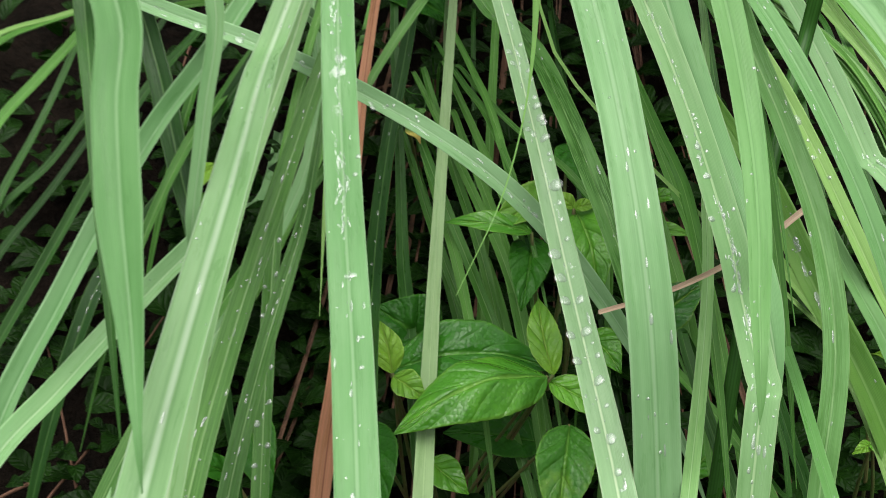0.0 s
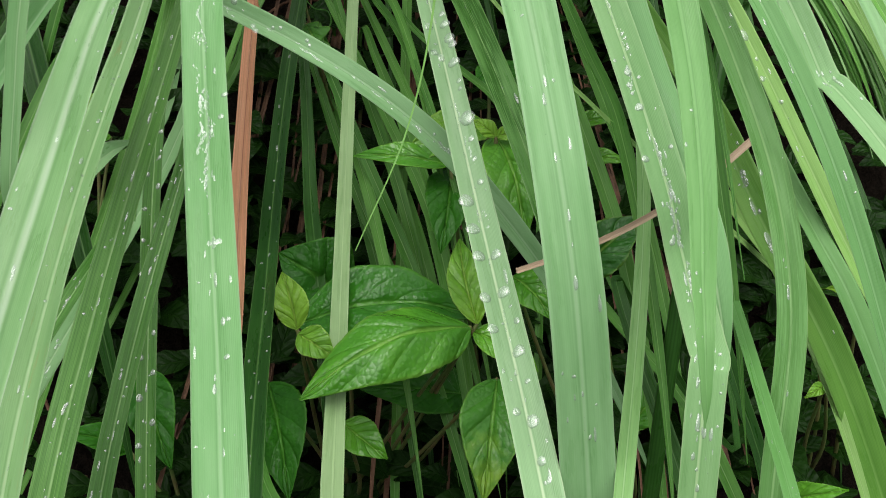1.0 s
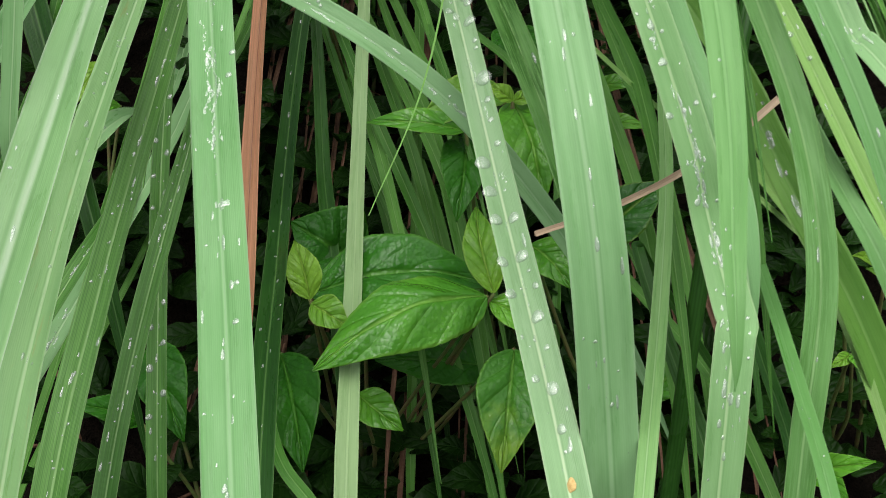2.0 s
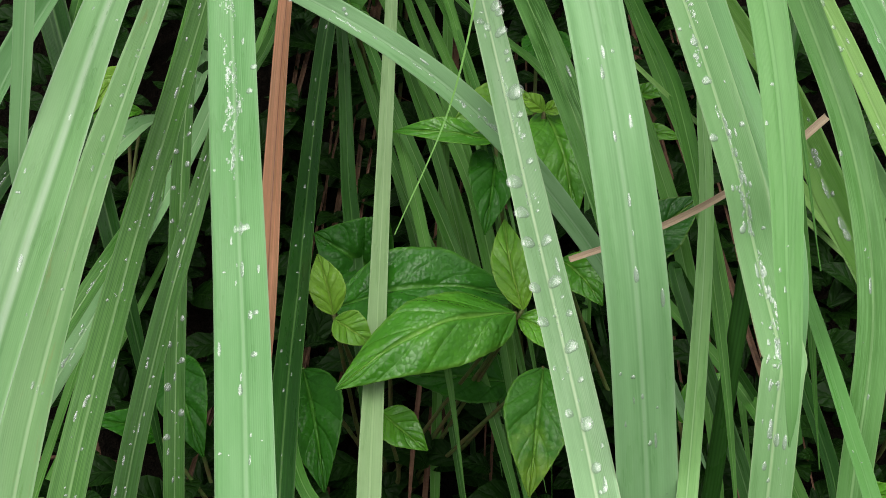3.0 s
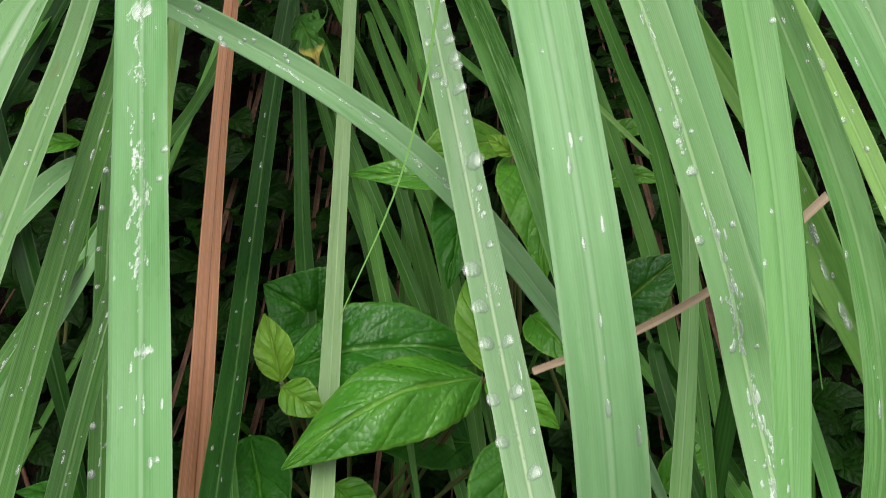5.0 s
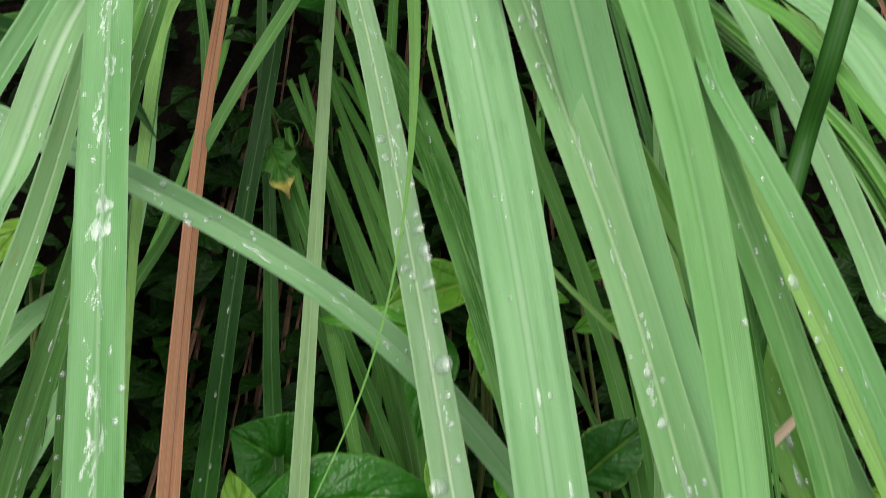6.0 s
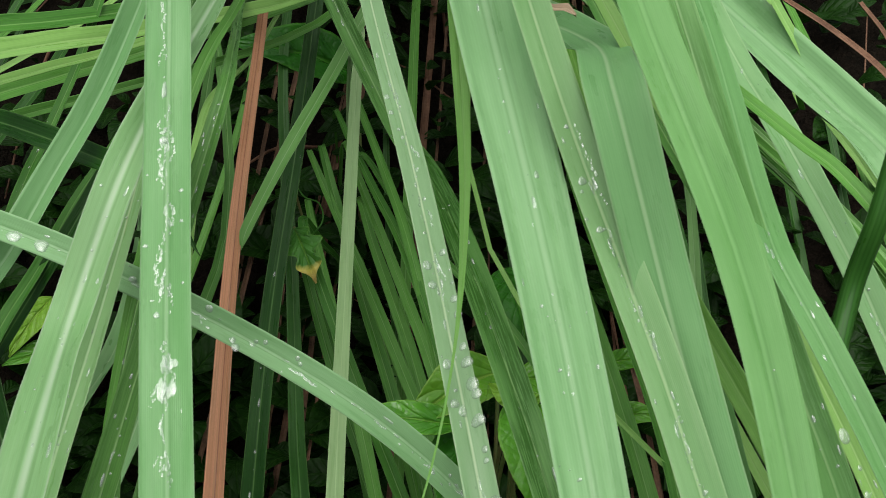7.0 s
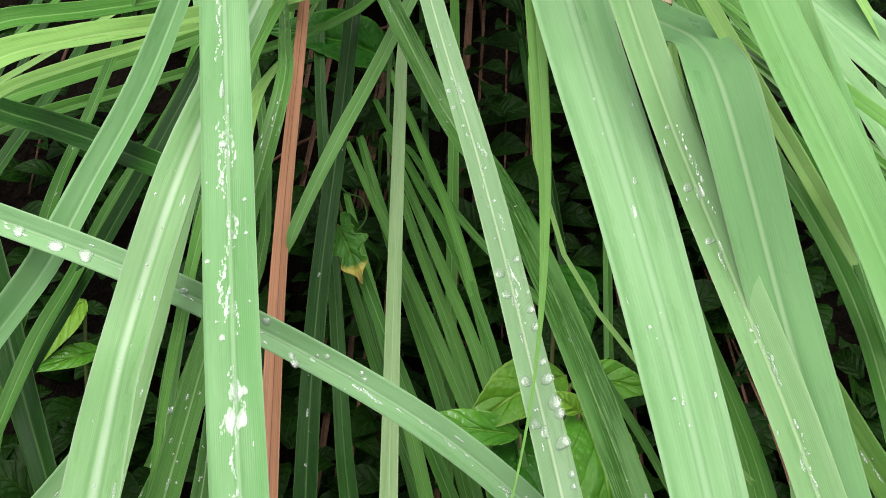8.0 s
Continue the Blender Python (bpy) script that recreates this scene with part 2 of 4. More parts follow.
def plain_material(name, a, b, scale, rough, bump=0.4, distance=0.002, spec=0.3):
    n = Nodes(name)
    place = n.add("TexCoord").outputs["Object"]
    big, small = n.noise(place, scale, 5.0), n.noise(place, scale * 7.3, 4.0)
    col = n.mix(n.ramp(n.math("ADD", n.math("MULTIPLY", big, 0.6), n.math("MULTIPLY", small, 0.4)), (0.35, (0, 0, 0)), (0.65, (1, 1, 1))), a, b)
    bump_node = n.add("Bump", Strength=bump, Distance=distance, Height=small)
    for key, value in (("Base Color", col), ("Roughness", rough), ("Specular IOR Level", spec), ("Normal", bump_node.outputs[0])):
        n.put(n.bsdf, key, value)
    return n.mat


# leaf green taken near black to carry the shade under the grass
SHADED_COVER = weed_leaf_material("shaded_low_plant_leaf", rgb(0.010, 0.040, 0.004), rgb(0.004, 0.016, 0.002), rgb(0.025, 0.075, 0.011), 0.35, 0.1)
# damp soil colour set below real soil to hold the shade beneath the blades
SHADED_SOIL = plain_material("soil", rgb(0.004, 0.004, 0.003), rgb(0.013, 0.010, 0.007), 22.0, 1.0, 0.9, 0.01, 0.03)
STEM = plain_material("weed_stem", rgb(0.09, 0.2, 0.04), rgb(0.16, 0.12, 0.05), 60.0, 0.5)
PETAL = plain_material("petal", rgb(0.66, 0.50, 0.22), rgb(0.46, 0.29, 0.09), 700.0, 0.6)
DEAD = plain_material("dead_sheath", rgb(0.055, 0.032, 0.02), rgb(0.15, 0.085, 0.045), 120.0, 0.8)
TWIG = plain_material("twig", rgb(0.10, 0.05, 0.03), rgb(0.19, 0.105, 0.06), 80.0, 0.8)


def water_material(name, glint_white, gloss, skin_share, rough):
    """Water on a waxy leaf: seen through, whitened to stand in for bright glints, gloss raised for the sky on its skin
    and on the air held under it.
    """
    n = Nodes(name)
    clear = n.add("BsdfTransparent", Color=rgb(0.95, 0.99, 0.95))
    whitened = n.add("BsdfDiffuse", Color=rgb(0.80, 0.92, 0.80))
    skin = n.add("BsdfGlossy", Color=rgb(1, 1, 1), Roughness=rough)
    soft = n.add("MixShader", i0=glint_white, i1=clear.outputs[0], i2=whitened.outputs[0])
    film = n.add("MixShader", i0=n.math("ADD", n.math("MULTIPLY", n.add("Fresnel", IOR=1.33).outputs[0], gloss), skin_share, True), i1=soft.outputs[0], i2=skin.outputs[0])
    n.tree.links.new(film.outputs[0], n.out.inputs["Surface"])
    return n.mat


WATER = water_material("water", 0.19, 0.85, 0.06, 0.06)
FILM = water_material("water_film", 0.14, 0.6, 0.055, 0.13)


# ---- shapes ----
def catmull(points, per):
    """A smooth line through the points, even where they lie unevenly; gives places and the running index of each."""
    pts = [points[0] * 2 - points[1], *points, points[-1] * 2 - points[-2]]
    line = []
    for k in range(1, len(pts) - 2):
        a, b, c, d = pts[k - 1 : k + 3]
        t1 = max((b - a).length, 1e-6) ** 0.5
        t2 = t1 + max((c - b).length, 1e-6) ** 0.5
        t3 = t2 + max((d - c).length, 1e-6) ** 0.5
        for j in range(per):
            t = t1 + (t2 - t1) * j / per
            p1, p2, p3 = a.lerp(b, t / t1), b.lerp(c, (t - t1) / (t2 - t1)), c.lerp(d, (t - t2) / (t3 - t2))
            q1, q2 = p1.lerp(p2, t / t2), p2.lerp(p3, (t - t1) / (t3 - t1))
            line.append((q1.lerp(q2, (t - t1) / (t2 - t1)), k - 1 + j / per))
    line.append((points[-1].copy(), len(points) - 1.0))
    return line


def link(name, verts, faces, uvs, material, parent=None, label="", smooth=True):
    me = bpy.data.meshes.new(name)
    me.from_pydata([tuple(v) for v in verts], [], faces)
    if uvs:
        layer = me.uv_layers.new(name="UVMap")
        for loop in me.loops:
            layer.data[loop.index].uv = uvs[loop.vertex_index]
    if smooth:
        me.polygons.foreach_set("use_smooth", [True] * len(me.polygons))
    me.materials.append(material)
    me.update()
    ob = new(name, me)
    if parent:
        ob.parent = parent
    if label:
        ob["label"] = label
    return ob


def thing(name, place, label, category, group="", kind=""):
    return tagged(pose_empty(name, place), label, category, group, kind)


def pose_empty(name, place):
    ob = new(name)
    ob.empty_display_size = 0.02
    ob.location = place
    return ob


FACING = Vector((0.0, -0.72, 0.69)).normalized()
SURFACES = []


def ribbon(name, line, widths, material, parent, label="", fold=0.32, twist=(0.0, 0.0), thick=0.0005, wave=0.0, keep=False, pleat=0.0):
    """A folded blade along a line of places. fold: how far the halves stand up; pleat: extra ridges across a broad blade."""
    origin = parent.location
    cols = 13
    verts, uvs, faces, run, rows = [], [], [], 0.0, []
    phase = random.random() * 6
    for i, p in enumerate(line):
        ahead = (line[min(i + 1, len(line) - 1)] - line[max(i - 1, 0)]).normalized()
        run += (p - line[i - 1]).length if i else 0.0
        share = i / (len(line) - 1)
        side = ahead.cross(FACING).normalized()
        up = side.cross(ahead).normalized()
        a = radians(twist[0] + (twist[1] - twist[0]) * share + wave * math.sin(run * 23 + phase))
        side, up = side * math.cos(a) + up * math.sin(a), up * math.cos(a) - side * math.sin(a)
        w = widths[i]
        row = []
        for layer in (0, 1):
            for c in range(cols):
                u = c / (cols - 1)
                e = abs(u - 0.5) * 2
                lift = fold * w * 0.5 * (e**1.25) - 0.035 * w * max(0.0, 1 - e / 0.17)
                lift += pleat * w * 0.06 * math.cos(e * 6.3 + 0.4 * math.sin(run * 9 + phase))
                lift += 0.02 * w * math.sin(run * 61 + phase + u * 5)
                depth = thick * (1.0 + 1.6 * max(0.0, 1 - e / 0.2)) * (1 - e**6 * 0.7)
                q = p + side * (u - 0.5) * w + up * (lift - layer * depth)
                verts.append(q - origin)
                uvs.append((u, run))
                if layer == 0:
                    row.append((q, up))
        rows.append((row, run))
        if i:
            s0, s1 = (i - 1) * 2 * cols, i * 2 * cols
            for c in range(cols - 1):
                faces.append((s0 + c, s0 + c + 1, s1 + c + 1, s1 + c))
                faces.append((s0 + cols + c + 1, s0 + cols + c, s1 + cols + c, s1 + cols + c + 1))
            faces.append((s0 + cols, s0, s1, s1 + cols))
            faces.append((s0 + cols - 1, s0 + 2 * cols - 1, s1 + 2 * cols - 1, s1 + cols - 1))
    ob = link(name, verts, faces, uvs, material, parent, label)
    if keep:
        SURFACES.append((rows, keep))
    return ob


def ground_height(x, y):
    """The bank: level below, rising away from the camera, level above."""
    s = (y + 0.22) / 0.84
    s = min(max(s, 0.0), 1.0)
    return 0.02 + 0.56 * (0.35 * s + 0.65 * s * s * (3 - 2 * s)) + 0.012 * math.sin(x * 17 + y * 9) + 0.008 * math.sin(x * 41 - y * 33)


ROOT_Y = 0.60


def blade(points, widths, material, tail=0.2, label="", root=True, root_x=None, **style):
    """One blade of the clump: from its root behind, over its highest point, through the given places, and down to its tip."""
    pts = [Vector(p) for p in points]
    w0, w1, w2 = (w / 1000 for w in widths)
    n = len(pts) - 1
    start = 0
    if root:
        back = (pts[0] - pts[1]).normalized()
        x = (pts[0].x + min(max(back.x * 0.3, -0.04), 0.04)) * 0.9 + random.uniform(-0.03, 0.03)
        x = x if root_x is None else root_x
        y = max(ROOT_Y + random.uniform(-0.05, 0.09), pts[0].y + 0.12)
        if root == "near":
            x = -0.075 + (pts[0].x + 0.06) * 0.5 + random.uniform(-0.012, 0.012)
        foot = Vector((x, y, ground_height(x, y) - 0.015))
        reach = (foot - pts[0]).length
        one = pts[0] + back * min(reach * 0.38, 0.16) + Vector((0, 0, 0.015))
        two = one.lerp(foot, 0.62) + Vector((0, 0, 0.05))
        if root == "near":
            one = pts[0] + back * 0.035 + Vector((0, 0.008, -0.004))
            two = one + Vector(((foot.x - one.x) * 0.4, 0.022, -0.03))
            foot = Vector((two.x, two.y + 0.02, ground_height(two.x, two.y + 0.02) - 0.015))
        if isinstance(root, tuple):
            two, one = (Vector(p) for p in root)
            foot = Vector((two.x, ROOT_Y, ground_height(two.x, ROOT_Y) - 0.015))
        pts = [foot, two, one] + pts
        start = 3
    if tail:
        on = (pts[-1] - pts[-2]).normalized()
        end = pts[-1]
        for k in range(3):
            on = (on + Vector((0, 0, -0.30))).normalized()
            end = end + on * tail / 3
            pts.append(end)
    line = catmull(pts, 7)
    places, wide = [], []
    for p, k in line:
        s = (k - start) / n
        w = w0 + (w1 - w0) * 2 * s if s < 0.5 else w1 + (w2 - w1) * (2 * s - 1)
        if s < 0:
            w = w0 * (1 + (0.9 if root == "near" else 0.55) * max(s * n / 3, -1.0))
        if s > 1:
            w = w2 * max(0.02, 1 - ((k - start - n) / 3) ** 1.6) if tail else w2
        places.append(p)
        wide.append(max(w, 0.0004))
    ob = ribbon("blade", places, wide, material, clump, label, **style)
    if style.get("keep"):
        SURFACES[-1] = (SURFACES[-1][0], style["keep"], start * 7, n * 7, wide)
    return ob


def tube(name, line, radii, material, parent, label="", sides=8):
    origin = parent.location
    verts, uvs, faces, run = [], [], [], 0.0
    for i, p in enumerate(line):
        ahead = (line[min(i + 1, len(line) - 1)] - line[max(i - 1, 0)]).normalized()
        side = ahead.orthogonal().normalized() if abs(ahead.dot(Vector((0, -1, 0)))) > 0.95 else ahead.cross(Vector((0, -1, 0))).normalized()
        up = side.cross(ahead)
        run += (p - line[i - 1]).length if i else 0.0
        for c in range(sides):
            a = 2 * math.pi * c / sides
            verts.append(p + (side * math.cos(a) + up * math.sin(a)) * radii[i] - origin)
            uvs.append((0.12 + 0.3 * abs(1 - 2 * c / sides), run))
        if i:
            for c in range(sides):
                d = (c + 1) % sides
                faces.append(((i - 1) * sides + c, (i - 1) * sides + d, i * sides + d, i * sides + c))
    faces.append(tuple(range(sides))[::-1])
    faces.append(tuple(len(verts) - sides + c for c in range(sides)))
    return link(name, verts, faces, uvs, material, parent, label)


def broad_leaf(parent, origin, base, tip, width, lean, material, label="", curl=0.12, cup=0.25, ragged=0.0):
    """An ovate leaf with a drawn-out tip, arched along its length, cupped across, quilted between its side veins and finely toothed."""
    base, tip = Vector(base), Vector(tip)
    along = tip - base
    length = along.length
    ahead = along.normalized()
    lean *= 0.85
    face = (Vector((0, 0, 1)) * lean + Vector((0, -0.9, 0.42)) * (1 - lean)).normalized()
    side = ahead.cross(face).normalized()
    up = side.cross(ahead).normalized()
    nu, nv = 23, 45
    verts, uvs, faces = [], [], []
    phase = random.random() * 9
    sway = random.uniform(-0.05, 0.05)
    for layer in (0, 1):
        for j in range(nv):
            v = j / (nv - 1)
            half = width * 0.5 * (math.sin(math.pi * min(v, 1) ** 0.78) ** 0.8) * (1 - 0.28 * v**3)
            half = max(half, 0.0006)
            arch = curl * length * (math.sin(math.pi * v) - 0.5 * v * v)
            for i in range(nu):
                u = i / (nu - 1)
                e = (u - 0.5) * 2
                out = abs(e)
                rim = 1 + 0.014 * math.sin(v * 23 + phase + e * 2) + 0.012 * math.sin(v * 88 + phase) * (out > 0.9)
                rim += ragged * 0.35 * math.sin(v * 19 + phase) * (out > 0.7)
                saw = (v * 4.6 - 2.6 * (0.5 * out) ** 0.8 + 0.12 * math.sin(v * 11 + phase * 2 + e)) % 1.0
                quilt = (abs(math.sin(math.pi * (saw - 0.5))) ** 0.6) * math.sin(math.pi * min(out * 1.15, 1.0)) ** 0.7
                fade = 1 - (2 * v - 1) ** 4
                z = arch + cup * half * (out**1.3) + 0.035 * half * quilt * fade
                z += 0.05 * half * math.sin(v * 17 - out * 5 + phase + (2 if e > 0 else 0)) * fade
                z -= 0.09 * half * max(0, 1 - out * 8)
                verts.append(base + ahead * length * v + side * (e * half * rim + sway * length * math.sin(math.pi * v)) + up * (z - layer * 0.0004) - origin)
                uvs.append((u, v))
    size = nu * nv
    for j in range(nv - 1):
        for i in range(nu - 1):
            a = j * nu + i
            faces.append((a, a + 1, a + nu + 1, a + nu))
            faces.append((size + a + 1, size + a, size + a + nu, size + a + nu + 1))
        a, b = j * nu, j * nu + nu - 1
        faces.append((size + a, a, a + nu, size + a + nu))
        faces.append((b, size + b, size + b + nu, b + nu))
    return link("leaf", verts, faces, uvs, material, parent, label)


def stem_to(parent, a, b, radius, bow=0.0, name="stem"):
    a, b = Vector(a), Vector(b)
    mid = a.lerp(b, 0.5) + Vector((bow, 0, -abs(bow)))
    line = [p for p, _ in catmull([a, mid, b], 6)]
    return tube(name, line, [radius * (1 - 0.35 * i / (len(line) - 1)) for i in range(len(line))], STEM, parent)


# ---- ground ----
def build_ground():
    xs = [-400, -60, -12, -4, -1.6] + [x * 0.03 for x in range(-34, 35)] + [1.6, 4, 12, 60, 400]
    ys = [-400, -60, -12, -4, -1.6, -1.0] + [y * 0.03 for y in range(-28, 32)] + [1.4, 3, 10, 60, 400]
    verts = []
    for y in ys:
        for x in xs:
            near = abs(x) < 1.1 and -0.9 < y < 1.0
            bump = 0.02 * noise.noise(Vector((x * 14, y * 14, 0))) + 0.012 * noise.noise(Vector((x * 45, y * 45, 3))) if near else 0.0
            verts.append((x, y, ground_height(x, y) + bump))
    w = len(xs)
    faces = [(j * w + i, j * w + i + 1, (j + 1) * w + i + 1, (j + 1) * w + i) for j in range(len(ys) - 1) for i in range(w - 1)]
    tagged(link("ground", verts, faces, None, SHADED_SOIL), "damp soil bank under the grass, its colour darkened for shade", "ground", kind="structure")


build_ground()

# ---- the grass clump ----
clump = thing("lemongrass_clump", (0, ROOT_Y, ground_height(0, ROOT_Y)), "large clump of wet arching green grass blades on soil", "grass clump")


def stalk(points, widths, material, label=""):
    """A round stem of the clump, from its cut top down to the soil."""
    pts = [Vector(p) for p in points[::2]]
    pts = [pts[0] + (pts[0] - pts[-1]) * 1.1] + pts
    low = pts[-1] + (pts[-1] - pts[-2]) * 2
    pts.append(Vector((low.x, low.y, ground_height(low.x, low.y) - 0.01)))
    line = [p for p, _ in catmull(pts, 6)]
    n = len(line) - 1
    return tube("stalk", line, [(widths[0] + (widths[1] - widths[0]) * i / n) / 2000 for i in range(n + 1)], material, clump, label, 10)

blade([(-0.1084, -0.0757, 0.5865), (-0.0950, -0.1710, 0.5078), (-0.0813, -0.2506, 0.4518), (-0.0695, -0.3138, 0.4113), (-0.0617, -0.3602, 0.3794)], (15.9, 16.2, 16.5), BLUE, keep=70, fold=0.14)
wet_l = SURFACES[-1]
blade([(-0.1185, -0.1144, 0.5392), (-0.1302, -0.1518, 0.5009), (-0.1262, -0.1974, 0.4956), (-0.1201, -0.2721, 0.4771), (-0.1252, -0.3970, 0.3991)], (13.7, 15.0, 16.4), MILKY, keep=40, root=((-0.10, 0.30, 0.60), (-0.104, -0.01, 0.572)))
blade([(-0.1237, -0.0828, 0.5191), (-0.1367, -0.1216, 0.4681), (-0.1422, -0.1604, 0.4418), (-0.1419, -0.2179, 0.4190), (-0.1378, -0.3127, 0.3786)], (9.3, 11.9, 14.4), SPOTTED, keep=50, fold=0.62)
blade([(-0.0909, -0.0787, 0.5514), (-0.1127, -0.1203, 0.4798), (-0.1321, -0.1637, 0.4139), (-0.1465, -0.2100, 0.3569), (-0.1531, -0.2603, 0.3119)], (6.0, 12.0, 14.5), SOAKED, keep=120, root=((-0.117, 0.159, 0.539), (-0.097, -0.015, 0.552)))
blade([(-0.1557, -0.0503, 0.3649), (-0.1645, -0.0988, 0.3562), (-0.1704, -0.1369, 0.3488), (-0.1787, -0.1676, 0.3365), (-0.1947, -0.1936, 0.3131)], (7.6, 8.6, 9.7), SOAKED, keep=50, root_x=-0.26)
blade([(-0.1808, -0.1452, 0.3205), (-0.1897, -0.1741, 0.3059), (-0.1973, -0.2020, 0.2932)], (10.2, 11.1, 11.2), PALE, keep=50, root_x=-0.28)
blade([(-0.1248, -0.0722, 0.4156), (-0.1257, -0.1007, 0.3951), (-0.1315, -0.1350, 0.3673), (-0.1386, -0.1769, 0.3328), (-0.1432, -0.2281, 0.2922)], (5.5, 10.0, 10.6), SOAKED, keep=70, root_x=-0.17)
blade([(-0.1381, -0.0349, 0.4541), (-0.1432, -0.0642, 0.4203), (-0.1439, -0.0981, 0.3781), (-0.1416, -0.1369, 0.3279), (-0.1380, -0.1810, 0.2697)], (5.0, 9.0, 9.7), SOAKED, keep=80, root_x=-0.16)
wet_p = SURFACES[-1]
blade([(-0.1480, -0.2640, 0.5840), (-0.1261, -0.2752, 0.5385), (-0.1293, -0.2857, 0.4974), (-0.1324, -0.2975, 0.4623)], (8.0, 6.5, 5.5), PALE, tail=0.02, root=((-0.62, 0.0, 0.62), (-0.33, -0.24, 0.63)))
blade([(-0.1532, -0.3069, 0.5417), (-0.1475, -0.3304, 0.5089), (-0.1407, -0.3531, 0.4780), (-0.1326, -0.3748, 0.4493), (-0.1257, -0.3956, 0.4222)], (16.5, 16.0, 3.0), TEAL, tail=0.02, root=((-0.40, 0.25, 0.72), (-0.27, -0.22, 0.66)))
blade([(-0.2456, 0.0160, 0.4768), (-0.2339, -0.0017, 0.4508), (-0.2239, -0.0192, 0.4249), (-0.2142, -0.0366, 0.3996), (-0.2038, -0.0535, 0.3752)], (15.2, 16.0, 12.1), DEEP_SHADED)
blade([(-0.2620, -0.0477, 0.5058), (-0.2514, -0.0757, 0.4814), (-0.2413, -0.1029, 0.4584)], (11.8, 11.4, 9.3), DEEP_SHADED)
blade([(-0.2211, -0.0688, 0.5084), (-0.1505, -0.0846, 0.4884), (-0.0864, -0.0993, 0.4637), (-0.0336, -0.1134, 0.4367), (0.0027, -0.1268, 0.4102)], (11.2, 11.6, 12.1), BLUE, keep=70)
wet_x = SURFACES[-1]
blade([(-0.0405, 0.0212, 0.5592), (-0.0200, -0.0516, 0.5130), (-0.0014, -0.1301, 0.4632), (0.0167, -0.2159, 0.4100), (0.0355, -0.3102, 0.3539)], (9.7, 11.7, 13.7), BLOOM, keep=90, fold=0.4, label="pale waxy blade with a row of large water drops")
wet_d = SURFACES[-1]
blade([(-0.0651, 0.0987, 0.5462), (-0.0298, 0.0456, 0.4955), (-0.0136, -0.0030, 0.4913), (0.0027, -0.0732, 0.4840), (0.0385, -0.1914, 0.4236)], (10.1, 11.2, 12.3), MOTTLED, keep=40)
blade([(0.0033, -0.0744, 0.5897), (0.0197, -0.1637, 0.5400), (0.0333, -0.2377, 0.4872), (0.0439, -0.2880, 0.4263), (0.0514, -0.3064, 0.3523)], (25.0, 18.6, 19.2), BLUE, pleat=0.9, fold=0.08, keep=70)
blade([(0.0291, -0.1371, 0.5671), (0.0587, -0.2087, 0.5016), (0.0787, -0.2622, 0.4433), (0.0838, -0.2713, 0.4230), (0.0892, -0.2911, 0.4008), (0.0902, -0.2965, 0.3966), (0.0893, -0.2990, 0.3948), (0.0876, -0.3057, 0.3844), (0.0860, -0.3135, 0.3688)], (12.6, 13.4, 12.8), WAXY, keep=120)
wet_g = SURFACES[-1]
blade([(0.0269, -0.0379, 0.5742), (0.0334, -0.0588, 0.5767), (0.0385, -0.0799, 0.5788), (0.0426, -0.1012, 0.5804), (0.0416, -0.1418, 0.5796), (0.0570, -0.1789, 0.5273), (0.0711, -0.2109, 0.4849), (0.0848, -0.2404, 0.4501), (0.0926, -0.2614, 0.4277)], (21.0, 20.0, 14.0), PALE, fold=0.12, tail=0.05)
blade([(0.0441, -0.1514, 0.6105), (0.0625, -0.2383, 0.5598), (0.0726, -0.2960, 0.5024), (0.0716, -0.3352, 0.4737), (0.0687, -0.3597, 0.4575), (0.0673, -0.3735, 0.4482), (0.0672, -0.3801, 0.4388)], (14.5, 8.4, 3.2), SMOOTH, keep=10, tail=0.012, fold=0.3)
wet_h = SURFACES[-1]
blade([(0.1188, 0.1425, 0.5589), (0.1389, 0.0977, 0.5455), (0.1552, 0.0536, 0.5339), (0.1683, 0.0107, 0.5246), (0.1786, -0.0313, 0.5174)], (28.2, 28.8, 26.7), BLUE, pleat=1.3, keep=20)
stalk([(0.1340, -0.1384, 0.5423), (0.1350, -0.1341, 0.5285), (0.1295, -0.1389, 0.5098), (0.1201, -0.1548, 0.4864), (0.1096, -0.1838, 0.4582)], (7.5, 7.4), DEEP_SHADED)
blade([(0.0931, -0.1789, 0.5156), (0.1073, -0.2147, 0.4795), (0.1186, -0.2455, 0.4441), (0.1229, -0.2734, 0.4037), (0.1163, -0.3005, 0.3524)], (11.5, 10.9, 10.3), DAPPLED, keep=20, wave=4)
blade([(0.0934, -0.1412, 0.5205), (0.1046, -0.1556, 0.5057), (0.1165, -0.1712, 0.4867), (0.1293, -0.1879, 0.4634), (0.1431, -0.2057, 0.4359), (0.1590, -0.2250, 0.4050), (0.1780, -0.2460, 0.3700)], (6.5, 7.8, 8.6), YELLOW, keep=35)
wet_m = SURFACES[-1]
blade([(0.1118, -0.1287, 0.4447), (0.1180, -0.1424, 0.4371), (0.1224, -0.1592, 0.4274), (0.1352, -0.1837, 0.4013), (0.1606, -0.2146, 0.3567)], (11.0, 14.5, 15.5), RAINED, keep=30)
wet_q = SURFACES[-1]
blade([(0.1322, -0.1778, 0.4400), (0.1405, -0.2009, 0.4218), (0.1478, -0.2228, 0.4075), (0.1551, -0.2440, 0.3930)], (7.5, 8.5, 9.0), SMOOTH)
